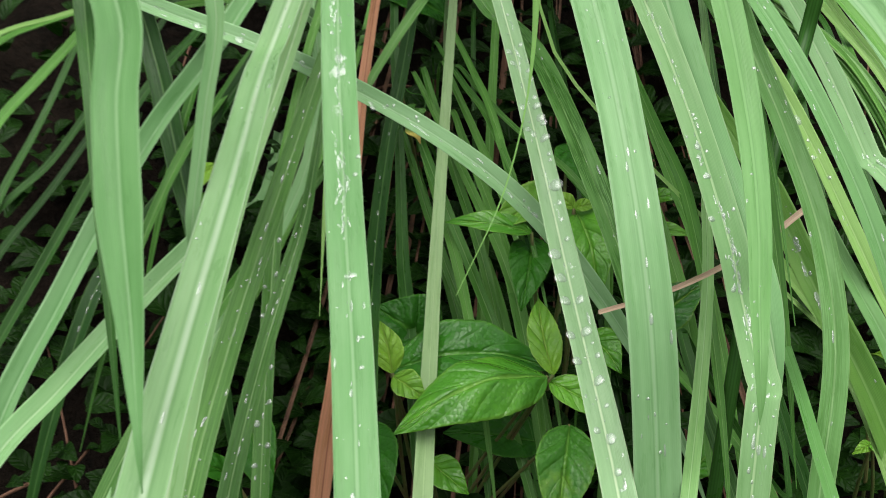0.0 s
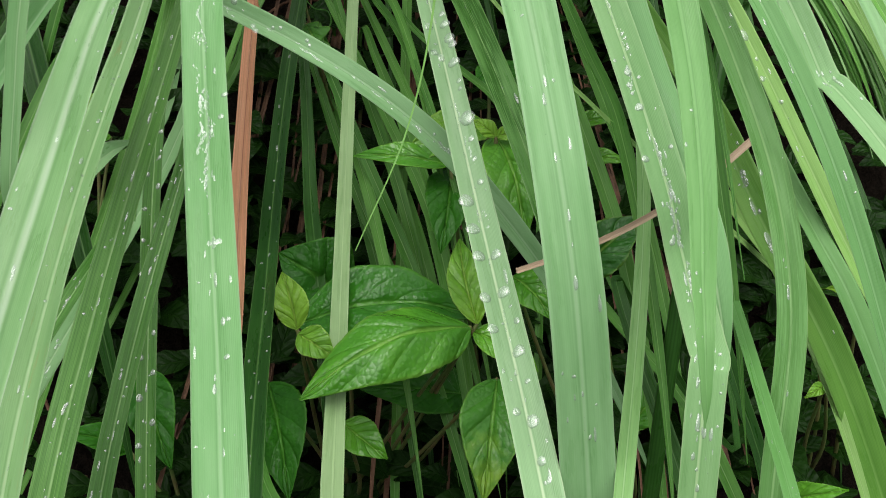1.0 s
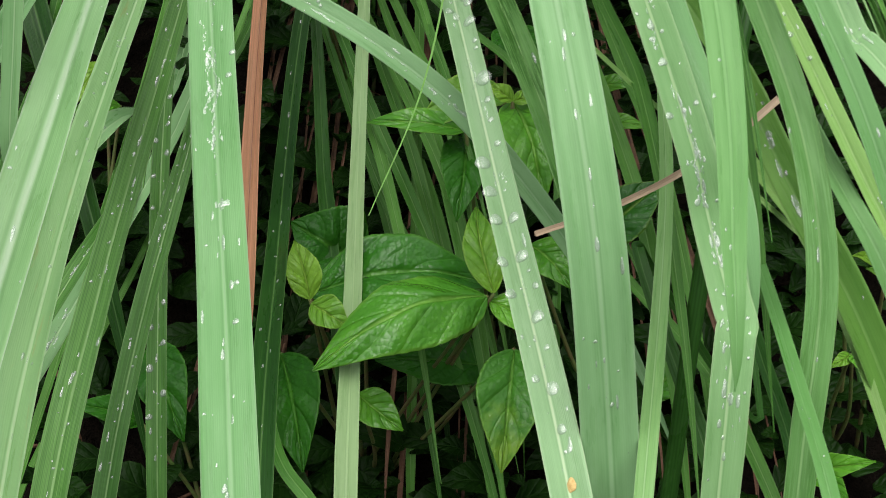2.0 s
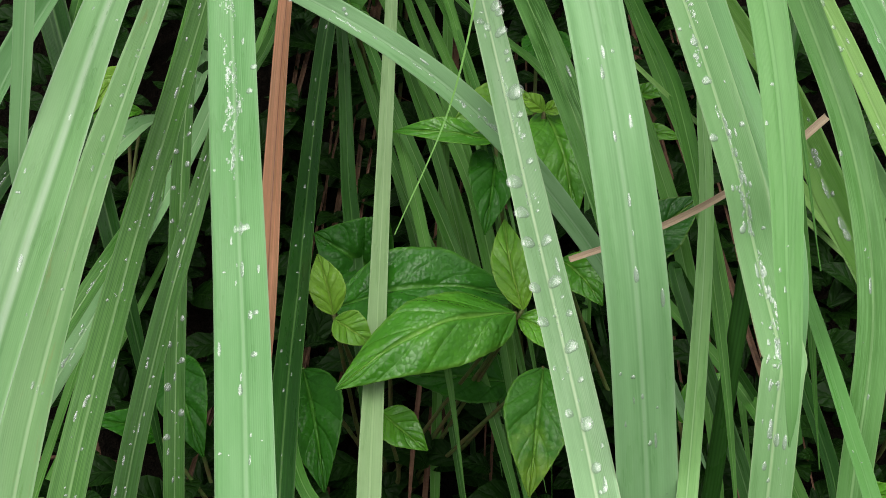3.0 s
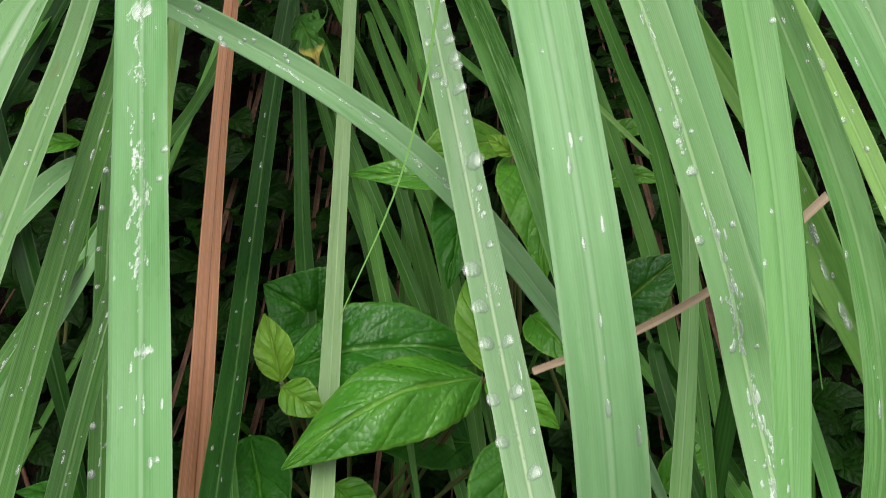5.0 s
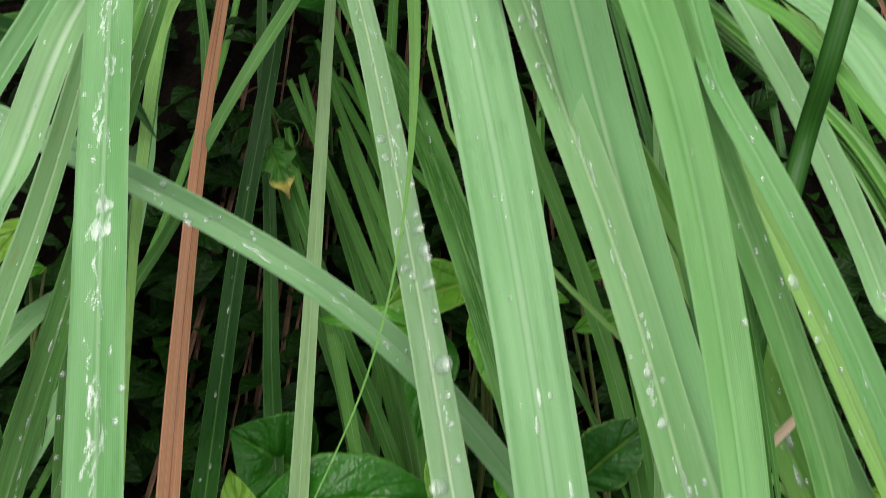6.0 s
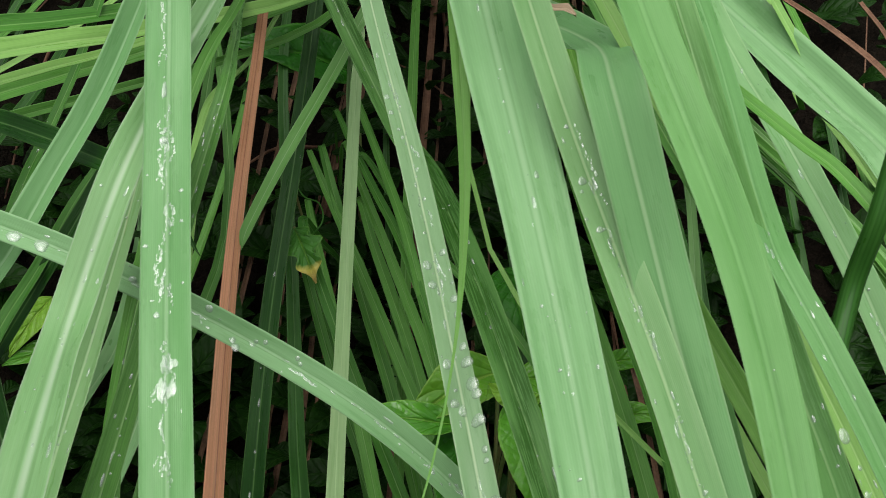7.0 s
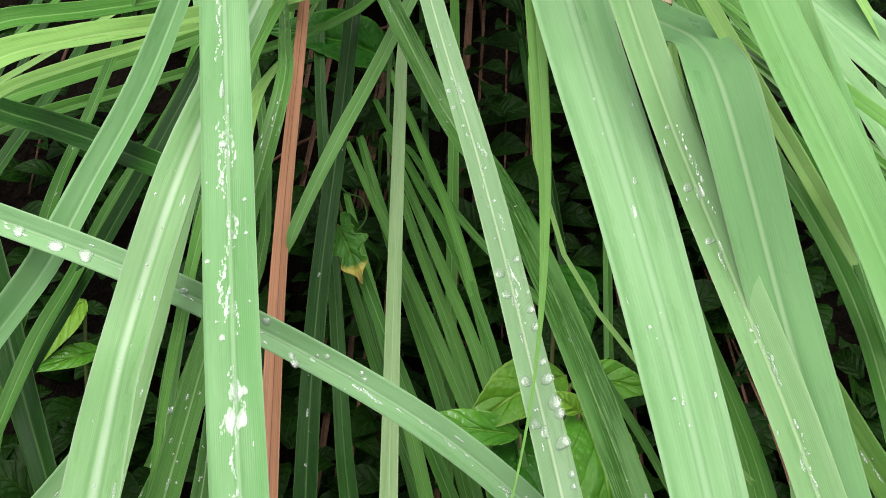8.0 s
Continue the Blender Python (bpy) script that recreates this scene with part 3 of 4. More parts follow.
blade([(0.1262, -0.1355, 0.3840), (0.1360, -0.1413, 0.3765), (0.1479, -0.1488, 0.3673), (0.1595, -0.1569, 0.3581)], (2.4, 2.6, 2.4), YELLOW, tail=0.08)
blade([(0.1108, -0.2095, 0.3974), (0.1116, -0.2352, 0.3914), (0.1105, -0.2658, 0.3877), (0.1096, -0.3063, 0.3796), (0.1094, -0.3458, 0.3685)], (5.0, 5.2, 5.4), SMOOTH, keep=12)
blade([(0.0893, -0.1445, 0.4221), (0.0856, -0.1829, 0.4063), (0.0794, -0.2229, 0.3909), (0.0724, -0.2612, 0.3747), (0.0643, -0.3018, 0.3602)], (5.2, 6.0, 6.6), GREEN)
blade([(-0.0555, 0.1379, 0.4894), (-0.0564, 0.0549, 0.4009), (-0.0561, -0.0226, 0.3316), (-0.0545, -0.0959, 0.2814), (-0.0519, -0.1662, 0.2506)], (6.2, 8.8, 11.5), STALK, fold=0.5, root="near")
blade([(-0.1041, 0.1290, 0.5368), (-0.1065, 0.0214, 0.4526), (-0.1046, -0.0690, 0.3762), (-0.1037, -0.1273, 0.3129), (-0.1089, -0.1390, 0.2681)], (5.4, 9.0, 12.5), BROWN, label="dead reddish-brown blade", fold=0.6, twist=(12, -14), wave=6)
blade([(-0.0888, 0.1332, 0.4573), (-0.0948, 0.0514, 0.3957), (-0.0929, -0.0338, 0.3580), (-0.0851, -0.1317, 0.3395), (-0.0729, -0.2520, 0.3356)], (9.8, 10.6, 11.3), DEEP_SHADED, keep=50, root_x=-0.085)
blade([(-0.0915, 0.1113, 0.3741), (-0.0877, 0.0820, 0.3509), (-0.0842, 0.0533, 0.3326), (-0.0804, 0.0243, 0.3191), (-0.0756, -0.0058, 0.3104)], (7.5, 8.6, 9.6), DEEP_SHADED, root_x=-0.085)
blade([(-0.0975, -0.1168, 0.2531), (-0.0923, -0.1399, 0.2445), (-0.0834, -0.1607, 0.2390), (-0.0685, -0.1773, 0.2305)], (6.0, 7.0, 7.0), MID, root="near", tail=0.06)
blade([(-0.0607, 0.1104, 0.5137), (-0.0719, 0.0861, 0.4971), (-0.0828, 0.0625, 0.4818), (-0.0924, 0.0391, 0.4672), (-0.1007, 0.0160, 0.4531)], (7.1, 7.2, 5.6), GREEN, tail=0.01)
blade([(-0.1424, 0.0105, 0.5598), (-0.1542, -0.0171, 0.5301), (-0.1691, -0.0433, 0.5034), (-0.1831, -0.0687, 0.4786), (-0.2139, -0.0794, 0.4379), (-0.2365, -0.1105, 0.3948), (-0.2554, -0.1414, 0.3523), (-0.2737, -0.1712, 0.3120)], (11.6, 13.3, 14.7), BLUE, tail=0.15, fold=0.7)
blade([(-0.1530, 0.0458, 0.5407), (-0.1796, 0.0039, 0.5456), (-0.1997, -0.0382, 0.5499)], (10.0, 13.0, 13.5), YELLOW, tail=0.06)
blade([(-0.1567, 0.0902, 0.5412), (-0.1916, 0.0572, 0.5416), (-0.2223, 0.0255, 0.5445)], (8.0, 10.0, 11.0), MID, tail=0.06, root_x=-0.12)
blade([(-0.1664, 0.0615, 0.5270), (-0.1897, 0.0184, 0.5294), (-0.2072, -0.0249, 0.5312)], (5.2, 5.8, 6.1), YELLOW, tail=0.06)
blade([(-0.2222, 0.0099, 0.5111), (-0.2007, -0.0016, 0.5101), (-0.1800, -0.0133, 0.5086), (-0.1602, -0.0253, 0.5067), (-0.1413, -0.0373, 0.5045)], (10.5, 11.7, 10.1), DEEP_SHADED, tail=0.05)
blade([(-0.1857, 0.0582, 0.5201), (-0.1914, 0.0458, 0.5053), (-0.1974, 0.0336, 0.4909), (-0.2037, 0.0215, 0.4768), (-0.2084, 0.0093, 0.4626)], (4.8, 5.5, 6.6), MID, keep=30)
blade([(-0.1565, 0.0958, 0.5060), (-0.1702, 0.0623, 0.4815), (-0.1856, 0.0301, 0.4598), (-0.1964, -0.0017, 0.4388), (-0.2074, -0.0322, 0.4209)], (3.5, 5.3, 7.5), MID)
blade([(-0.1119, 0.1304, 0.5048), (-0.1136, 0.0635, 0.5124), (-0.1151, 0.0211, 0.5146), (-0.1164, 0.0020, 0.5075), (-0.1155, -0.0170, 0.5004)], (3.0, 5.6, 5.7), YELLOW, root=((-0.10, 0.30, 0.50), (-0.098, 0.18, 0.525)))
blade([(-0.1007, 0.0109, 0.5606), (-0.1078, -0.0054, 0.5494), (-0.1127, -0.0218, 0.5378)], (4.4, 5.4, 6.1), MID)
blade([(-0.1842, -0.0476, 0.3759), (-0.2100, -0.0851, 0.3536), (-0.2324, -0.1249, 0.3317), (-0.2511, -0.1658, 0.3122), (-0.2664, -0.2059, 0.2979)], (13.5, 14.5, 14.5), PALE, keep=15, fold=0.5, root=((-0.2311, 0.4283, 0.4084), (-0.1956, 0.1287, 0.3390)))
blade([(-0.2192, -0.0216, 0.3961), (-0.2324, -0.0362, 0.3768), (-0.2465, -0.0501, 0.3588), (-0.2588, -0.0644, 0.3400), (-0.2662, -0.0795, 0.3195)], (8.7, 10.2, 11.3), DEEP_SHADED, keep=30)
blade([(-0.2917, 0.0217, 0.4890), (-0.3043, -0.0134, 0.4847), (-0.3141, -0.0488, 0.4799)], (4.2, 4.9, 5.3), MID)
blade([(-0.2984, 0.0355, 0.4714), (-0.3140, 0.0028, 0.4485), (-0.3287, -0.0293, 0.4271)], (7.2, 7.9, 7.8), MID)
blade([(-0.3211, 0.0665, 0.4431), (-0.3315, 0.0269, 0.4055), (-0.3430, -0.0111, 0.3713)], (5.0, 5.4, 5.9), DEEP_SHADED)
blade([(-0.3040, 0.0532, 0.4146), (-0.3206, 0.0179, 0.3863), (-0.3424, -0.0143, 0.3646)], (5.6, 5.6, 5.4), DEEP_SHADED)
blade([(-0.3083, 0.0662, 0.3952), (-0.3285, 0.0282, 0.3611), (-0.3489, -0.0081, 0.3306)], (5.2, 5.6, 5.9), DEEP_SHADED)
blade([(-0.2629, 0.0051, 0.5008), (-0.2873, -0.0264, 0.4924), (-0.3099, -0.0569, 0.4862)], (3.5, 3.6, 3.4), YELLOW)
blade([(-0.0762, 0.1710, 0.4069), (-0.0585, 0.1383, 0.3842), (-0.0422, 0.1063, 0.3629), (-0.0269, 0.0748, 0.3426), (-0.0131, 0.0441, 0.3242)], (4.9, 6.8, 7.7), MID, root="near")
blade([(-0.0633, 0.1852, 0.4375), (-0.0446, 0.1349, 0.4241), (-0.0270, 0.0857, 0.4135)], (4.1, 5.1, 5.7), MID, root="near")
blade([(-0.0779, 0.1403, 0.3885), (-0.0858, 0.1235, 0.4101), (-0.0776, 0.0925, 0.3997), (-0.0532, 0.0473, 0.3574), (-0.0125, -0.0122, 0.2832)], (4.8, 6.3, 7.9), MID, root="near")
blade([(-0.0834, 0.1247, 0.3672), (-0.0695, 0.0888, 0.3413), (-0.0539, 0.0530, 0.3159), (-0.0365, 0.0174, 0.2908), (-0.0175, -0.0181, 0.2662)], (5.7, 7.0, 8.2), MID, root="near")
blade([(-0.0791, 0.1615, 0.3393), (-0.0583, 0.0993, 0.3006), (-0.0400, 0.0394, 0.2667)], (6.0, 7.2, 8.1), MID, root="near")
blade([(-0.0575, 0.1891, 0.3512), (-0.0325, 0.1159, 0.3126), (-0.0123, 0.0454, 0.2795)], (6.0, 8.1, 10.0), MID, root="near")
blade([(-0.0470, 0.1583, 0.3798), (-0.0185, 0.0829, 0.3363), (0.0001, 0.0093, 0.2969)], (6.2, 8.6, 10.8), MID, root="near")
blade([(0.0477, 0.0557, 0.4558), (0.0672, 0.0258, 0.4133), (0.0821, -0.0027, 0.3791), (0.0925, -0.0297, 0.3531), (0.0982, -0.0552, 0.3352)], (8.1, 8.8, 9.4), MID, root_x=0.05)
blade([(0.0851, 0.0534, 0.4150), (0.0951, 0.0091, 0.3912), (0.1043, -0.0338, 0.3701)], (7.2, 7.8, 8.1), MID, root_x=0.07)
blade([(0.0850, -0.1619, 0.3535), (0.0796, -0.1655, 0.3628), (0.0808, -0.1776, 0.3570), (0.0886, -0.1981, 0.3360), (0.1031, -0.2272, 0.2997)], (4.7, 6.0, 7.3), DEEP_SHADED)
blade([(0.0945, -0.1003, 0.3048), (0.1066, -0.1164, 0.2968), (0.1162, -0.1320, 0.2901), (0.1234, -0.1471, 0.2847), (0.1282, -0.1618, 0.2807)], (5.5, 6.6, 7.7), MID, root="near")
blade([(0.1498, -0.1381, 0.2883), (0.1490, -0.1727, 0.2851), (0.1463, -0.2064, 0.2839)], (7.4, 7.5, 7.1), DEEP_SHADED)
blade([(0.1383, -0.1159, 0.3833), (0.1449, -0.1413, 0.3761), (0.1504, -0.1663, 0.3699)], (6.5, 6.2, 6.0), YELLOW)
blade([(0.1836, 0.0069, 0.5046), (0.1923, -0.0217, 0.4907), (0.2001, -0.0497, 0.4779)], (5.4, 5.7, 6.0), YELLOW, root_x=0.17)
blade([(0.1945, -0.0324, 0.4677), (0.1935, -0.0808, 0.4587)], (6.0, 9.0, 11.0), MID, tail=0.06)
blade([(0.0835, -0.0527, 0.5661), (0.0956, -0.0694, 0.5599), (0.1066, -0.0859, 0.5541), (0.1170, -0.1022, 0.5486), (0.1266, -0.1183, 0.5439)], (5.2, 5.6, 5.8), MID)
blade([(0.1064, 0.0001, 0.5373), (0.1292, -0.0300, 0.5201), (0.1508, -0.0590, 0.5054)], (3.2, 3.7, 4.0), MID)
blade([(0.1777, 0.0922, 0.5086), (0.1726, 0.0775, 0.5155), (0.1767, 0.0576, 0.5112), (0.1901, 0.0326, 0.4955), (0.2128, 0.0024, 0.4685)], (5.6, 5.9, 6.2), YELLOW)
blade([(0.0782, -0.0895, 0.5346), (0.0856, -0.1051, 0.5248), (0.0915, -0.1207, 0.5150), (0.0956, -0.1362, 0.5053), (0.0981, -0.1518, 0.4956)], (6.4, 7.4, 7.8), MID)
blade([(0.0786, -0.0617, 0.5469), (0.0843, -0.0863, 0.5414), (0.0878, -0.1109, 0.5360)], (4.0, 4.7, 4.9), MID)
blade([(0.0734, -0.0443, 0.4422), (0.0798, -0.0829, 0.4304), (0.0827, -0.1201, 0.4215)], (6.4, 6.9, 7.3), MID, root_x=0.07)
blade([(-0.0361, 0.1348, 0.4239), (-0.0198, 0.1125, 0.4116), (-0.0029, 0.0912, 0.4015), (0.0145, 0.0705, 0.3926), (0.0310, 0.0501, 0.3843)], (4.5, 4.1, 5.3), MID, root="near")
blade([(-0.0057, -0.0688, 0.5837), (-0.0013, -0.1003, 0.5271), (-0.0039, -0.1311, 0.4764), (-0.0149, -0.1615, 0.4307), (-0.0355, -0.1920, 0.3886)], (7.0, 1.0, 0.4), FRESH, tail=0, fold=0.12, label="young bright green blade with a thread-thin tip")
blade([(-0.0536, 0.1544, 0.4188), (-0.0306, 0.1058, 0.3854), (-0.0104, 0.0587, 0.3555)], (5.1, 6.1, 7.0), MID, root="near")
blade([(-0.0722, 0.1712, 0.4074), (-0.0503, 0.1168, 0.3617), (-0.0289, 0.0647, 0.3210)], (6.1, 7.2, 8.0), MID, root="near")
blade([(-0.0559, 0.1921, 0.4523), (-0.0390, 0.1393, 0.4336), (-0.0247, 0.0876, 0.4175)], (4.6, 5.4, 5.9), MID, root="near")
blade([(-0.0800, 0.1397, 0.3872), (-0.0627, 0.0817, 0.3574), (-0.0459, 0.0258, 0.3323)], (5.3, 7.1, 7.6), MID, root="near")
blade([(0.1249, -0.1925, 0.4387), (0.1027, -0.2103, 0.4275), (0.0792, -0.2261, 0.4188), (0.0544, -0.2397, 0.4122), (0.0282, -0.2512, 0.4076)], (3.0, 2.6, 2.1), STRAW, tail=0, root=False, fold=0.5, label="dry straw-coloured strip caught among the blades")
blade([(0.1639, 0.0959, 0.5537), (0.1810, 0.0593, 0.5460), (0.1937, 0.0221, 0.5372)], (2.9, 3.5, 3.4), TWIG, tail=0.05, root=False, fold=0.6, label="dry brown stem among the blades")
blade([(0.1959, 0.0757, 0.5576), (0.2013, 0.0491, 0.5479)], (2.2, 2.3, 2.4), TWIG, tail=0.05, root=False, fold=0.6, label="dry brown stem among the blades")
blade([(0.0901, -0.1552, 0.5434), (0.0902, -0.1783, 0.5387), (0.0993, -0.2040, 0.5236), (0.1149, -0.2311, 0.4959), (0.1347, -0.2582, 0.4535)], (9.5, 9.3, 9.1), TEAL, keep=20)
blade([(0.1150, -0.0126, 0.5515), (0.1193, -0.0715, 0.5414), (0.1463, -0.0987, 0.4984), (0.1627, -0.1203, 0.4659), (0.1710, -0.1348, 0.4471), (0.1735, -0.1404, 0.4457)], (12.0, 13.0, 13.7), PALE, keep=50)
blade([(-0.1608, 0.1004, 0.5160), (-0.1973, 0.0654, 0.5118), (-0.2297, 0.0304, 0.5078)], (11.2, 12.2, 11.5), MID, tail=0.05, root_x=-0.12)
blade([(-0.1884, 0.0899, 0.4933), (-0.2140, 0.0670, 0.4915), (-0.2372, 0.0438, 0.4892)], (6.1, 7.0, 6.7), MID, tail=0.05, root_x=-0.12)

# a sheaf of thin blades that run together beside the broad ones
random.seed(17)
for k in range(13):
    off = -0.019 + 0.0030 * k + random.uniform(-0.0015, 0.0015)
    dip = random.uniform(-0.006, 0.004)
    pts = [(x - off * 0.75 + random.uniform(-0.0012, 0.0012), y - off * 0.2, z - abs(off) * 0.15 + off * 0.6 + dip) for x, y, z in ((0.0840, 0.0290, 0.5480), (0.1064, 0.0001, 0.5350), (0.1292, -0.0300, 0.5190), (0.1508, -0.0590, 0.5040), (0.1720, -0.0880, 0.4860))]
    w = random.uniform(1.8, 4.2)
    blade(pts, (w * 0.8, w, w * 0.9), random.choice((MID, DEEP_SHADED, GREEN, STALK, MID)), tail=0.1, fold=random.uniform(0.3, 0.8), twist=(random.uniform(-20, 20), random.uniform(-30, 30)))

# ---- broad-leaved weeds under the grass ----

def weed(place, label):
    x, y = place
    return thing("broadleaf_weed", (x, y, ground_height(x, y)), label, "weed", "weeds under the grass")


def weed_leaf(plant, base, tip, width, lean, material, **style):
    foot = plant.location
    stem = stem_to(plant, foot + Vector((random.uniform(-0.01, 0.01), 0, -0.01)), base, 0.0016, random.uniform(-0.008, 0.008))
    return broad_leaf(stem, foot, base, tip, width, lean, material, **style)


patch = weed((-0.06, 0.0), "bushy weed with glossy ovate green leaves")
weed_leaf(patch, (0.0167, -0.0810, 0.2934), (-0.0700, -0.1342, 0.2832), 0.0440, 0.55, LEAF, curl=0.14, cup=-0.4)
weed_leaf(patch, (-0.0800, -0.0640, 0.2850), (0.0240, -0.0540, 0.2890), 0.0460, 0.6, SHEEN, curl=0.12, cup=0.2)
weed_leaf(patch, (-0.0556, -0.0266, 0.2855), (-0.0933, -0.0270, 0.3125), 0.0530, 0.4, MATURE_SHADED)
weed_leaf(patch, (-0.0766, -0.0895, 0.2953), (-0.0860, -0.0716, 0.3213), 0.0190, 0.3, YOUNG)
weed_leaf(patch, (-0.0753, -0.0948, 0.2958), (-0.0549, -0.1039, 0.2868), 0.0190, 0.5, YOUNG)
weed_leaf(patch, (-0.0963, -0.0769, 0.2546), (-0.0793, -0.1370, 0.2217), 0.0350, 0.3, MATURE_SHADED, cup=0.4)
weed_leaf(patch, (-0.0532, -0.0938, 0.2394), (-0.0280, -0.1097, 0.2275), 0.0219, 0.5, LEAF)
weed_leaf(patch, (0.0186, -0.0417, 0.2258), (-0.0462, -0.0501, 0.2368), 0.0381, 0.6, MATURE_SHADED)
weed_leaf(patch, (0.0316, -0.0886, 0.2653), (0.0239, -0.1423, 0.2249), 0.0360, 0.3, FADING, curl=0.1, cup=0.3)
weed_leaf(patch, (0.0205, -0.0758, 0.2922), (0.0107, -0.0367, 0.3274), 0.0212, 0.2, YOUNG)
weed_leaf(patch, (0.0184, -0.0732, 0.2864), (0.0547, -0.0858, 0.2691), 0.0218, 0.5, LEAF)
patch = weed((0.03, 0.04), "weed with pointed green leaves under the grass")
weed_leaf(patch, (0.0052, -0.0094, 0.3607), (-0.0506, -0.0084, 0.3674), 0.0183, 0.6, LEAF)
weed_leaf(patch, (0.0060, 0.0085, 0.3515), (0.0003, -0.0404, 0.3207), 0.0292, 0.3, MATURE_SHADED)
weed_leaf(patch, (0.0311, -0.0107, 0.3784), (0.0460, -0.0632, 0.3384), 0.0322, 0.3, LEAF, curl=0.16, cup=0.35)
weed_leaf(patch, (0.0307, -0.0203, 0.3817), (0.0179, -0.0165, 0.3905), 0.0106, 0.4, YOUNG)
weed_leaf(patch, (0.0307, -0.0203, 0.3817), (0.0445, -0.0180, 0.3851), 0.0094, 0.4, YOUNG)
weed_leaf(patch, (0.0294, 0.0250, 0.3716), (-0.0228, -0.0128, 0.3619), 0.0300, 0.5, YOUNG, cup=0.4)
weed_leaf(patch, (0.0349, 0.0398, 0.3567), (0.0784, 0.0382, 0.3552), 0.0232, 0.6, LEAF)
weed_leaf(patch, (0.0312, 0.1030, 0.3920), (0.0433, 0.0562, 0.3670), 0.0302, 0.3, MATURE_SHADED)
patch = weed((0.12, -0.02), "small weed with pale-edged green leaves")
weed_leaf(patch, (0.0771, 0.0028, 0.3566), (0.1112, 0.0052, 0.3586), 0.0136, 0.6, LEAF)
weed_leaf(patch, (0.0809, 0.0327, 0.3718), (0.1074, 0.0358, 0.3759), 0.0128, 0.6, LEAF)
weed_leaf(patch, (0.0734, -0.0799, 0.3249), (0.1067, -0.0738, 0.3571), 0.0290, 0.4, RIMMED)
weed_leaf(patch, (0.0409, -0.0454, 0.3069), (0.0617, -0.0727, 0.2951), 0.0251, 0.4, LEAF)
weed_leaf(patch, (0.1063, -0.0813, 0.2284), (0.1360, -0.0683, 0.2524), 0.0210, 0.5, LEAF)
patch = weed((-0.15, -0.05), "low weed on the soil, its dark leaves deepened for shade")
weed_leaf(patch, (-0.1782, -0.0798, 0.2104), (-0.2100, -0.0930, 0.2315), 0.0183, 0.6, MATURE_SHADED)
weed_leaf(patch, (-0.1806, -0.0252, 0.2309), (-0.1575, -0.0749, 0.1958), 0.0322, 0.3, MATURE_SHADED)
patch = weed((-0.07, 0.2), "broad-leaved weed behind the grass, its dark leaves deepened for shade")
weed_leaf(patch, (-0.0621, 0.2510, 0.4582), (-0.1395, 0.2229, 0.4884), 0.0413, 0.5, MATURE_SHADED)
weed_leaf(patch, (-0.0876, 0.0955, 0.4174), (-0.0736, 0.0686, 0.3983), 0.0184, 0.3, WORN, ragged=1.0)
patch = weed((-0.24, 0.02), "small shaded weed beside the clump")
weed_leaf(patch, (-0.2273, 0.0958, 0.3695), (-0.2446, 0.0635, 0.3497), 0.0183, 0.5, YOUNG)
weed_leaf(patch, (-0.2175, 0.0830, 0.3449), (-0.2476, 0.0614, 0.3456), 0.0152, 0.6, LEAF)


patch = weed((0.26, 0.02), "small weed with fresh yellow-green leaves")
weed_leaf(patch, (0.2131, -0.0520, 0.3010), (0.2181, -0.0830, 0.3142), 0.0085, 0.5, YOUNG)
weed_leaf(patch, (0.2332, -0.0634, 0.2943), (0.2189, -0.0745, 0.3080), 0.0095, 0.5, YOUNG)
weed_leaf(patch, (0.2161, -0.0773, 0.2562), (0.2031, -0.0861, 0.2536), 0.0080, 0.5, YOUNG)
weed_leaf(patch, (0.2169, -0.0775, 0.2564), (0.2198, -0.0928, 0.2535), 0.0090, 0.4, LEAF)
weed_leaf(patch, (0.1785, -0.1367, 0.2207), (0.2044, -0.1566, 0.2435), 0.0150, 0.5, LEAF)
weed_leaf(patch, (0.1810, -0.1393, 0.2184), (0.1891, -0.1717, 0.2322), 0.0160, 0.5, LEAF)
patch = weed((-0.075, 0.17), "thin climbing weed with a curled tendril")
tendril = [p for p, _ in catmull([Vector(p) for p in (((-0.0967, 0.1601, 0.4221)), ((-0.0863, 0.1374, 0.4182)), ((-0.0768, 0.1273, 0.4188)), ((-0.0736, 0.1140, 0.4137)), ((-0.0796, 0.1100, 0.4063)), ((-0.0920, 0.1156, 0.3970)), ((-0.1020, 0.1177, 0.3814)))], 6)]
tube("tendril", tendril, [0.00045] * len(tendril), MID, patch, "thin curled green tendril", 6)
stem_to(patch, patch.location + Vector((0, 0, -0.01)), tendril[0], 0.0012, 0.006)


# ---- filler blades close to the soil ----
def filler(count, materials, spread, seed):
    """Thinner blades of the clump that hang low along the bank, behind the others."""
    random.seed(seed)
    for _ in range(count):
        x0 = random.uniform(-spread, spread)
        x1 = x0 * 1.45 + random.uniform(-0.07, 0.07)
        high = random.uniform(0.06, 0.17)
        end = random.uniform(-0.16, 0.10)
        pts = []
        for k in range(5):
            s = k / 4
            y = 0.36 + (end - 0.36) * s
            x = x0 + (x1 - x0) * s * s
            pts.append((x, y, ground_height(x, y) + high * (0.35 + 1.9 * s * (1 - s) + 0.25 * s) * (1 - 0.35 * s)))
        w = random.uniform(4.5, 9.0)
        blade(pts, (w * 0.8, w, w * 0.9), random.choice(materials), tail=random.uniform(0.06, 0.14), fold=random.uniform(0.2, 0.6), twist=(random.uniform(-30, 30), random.uniform(-50, 50)))


filler(9, [DEEP_SHADED, DEEP_SHADED, MID], 0.26, 11)


random.seed(13)
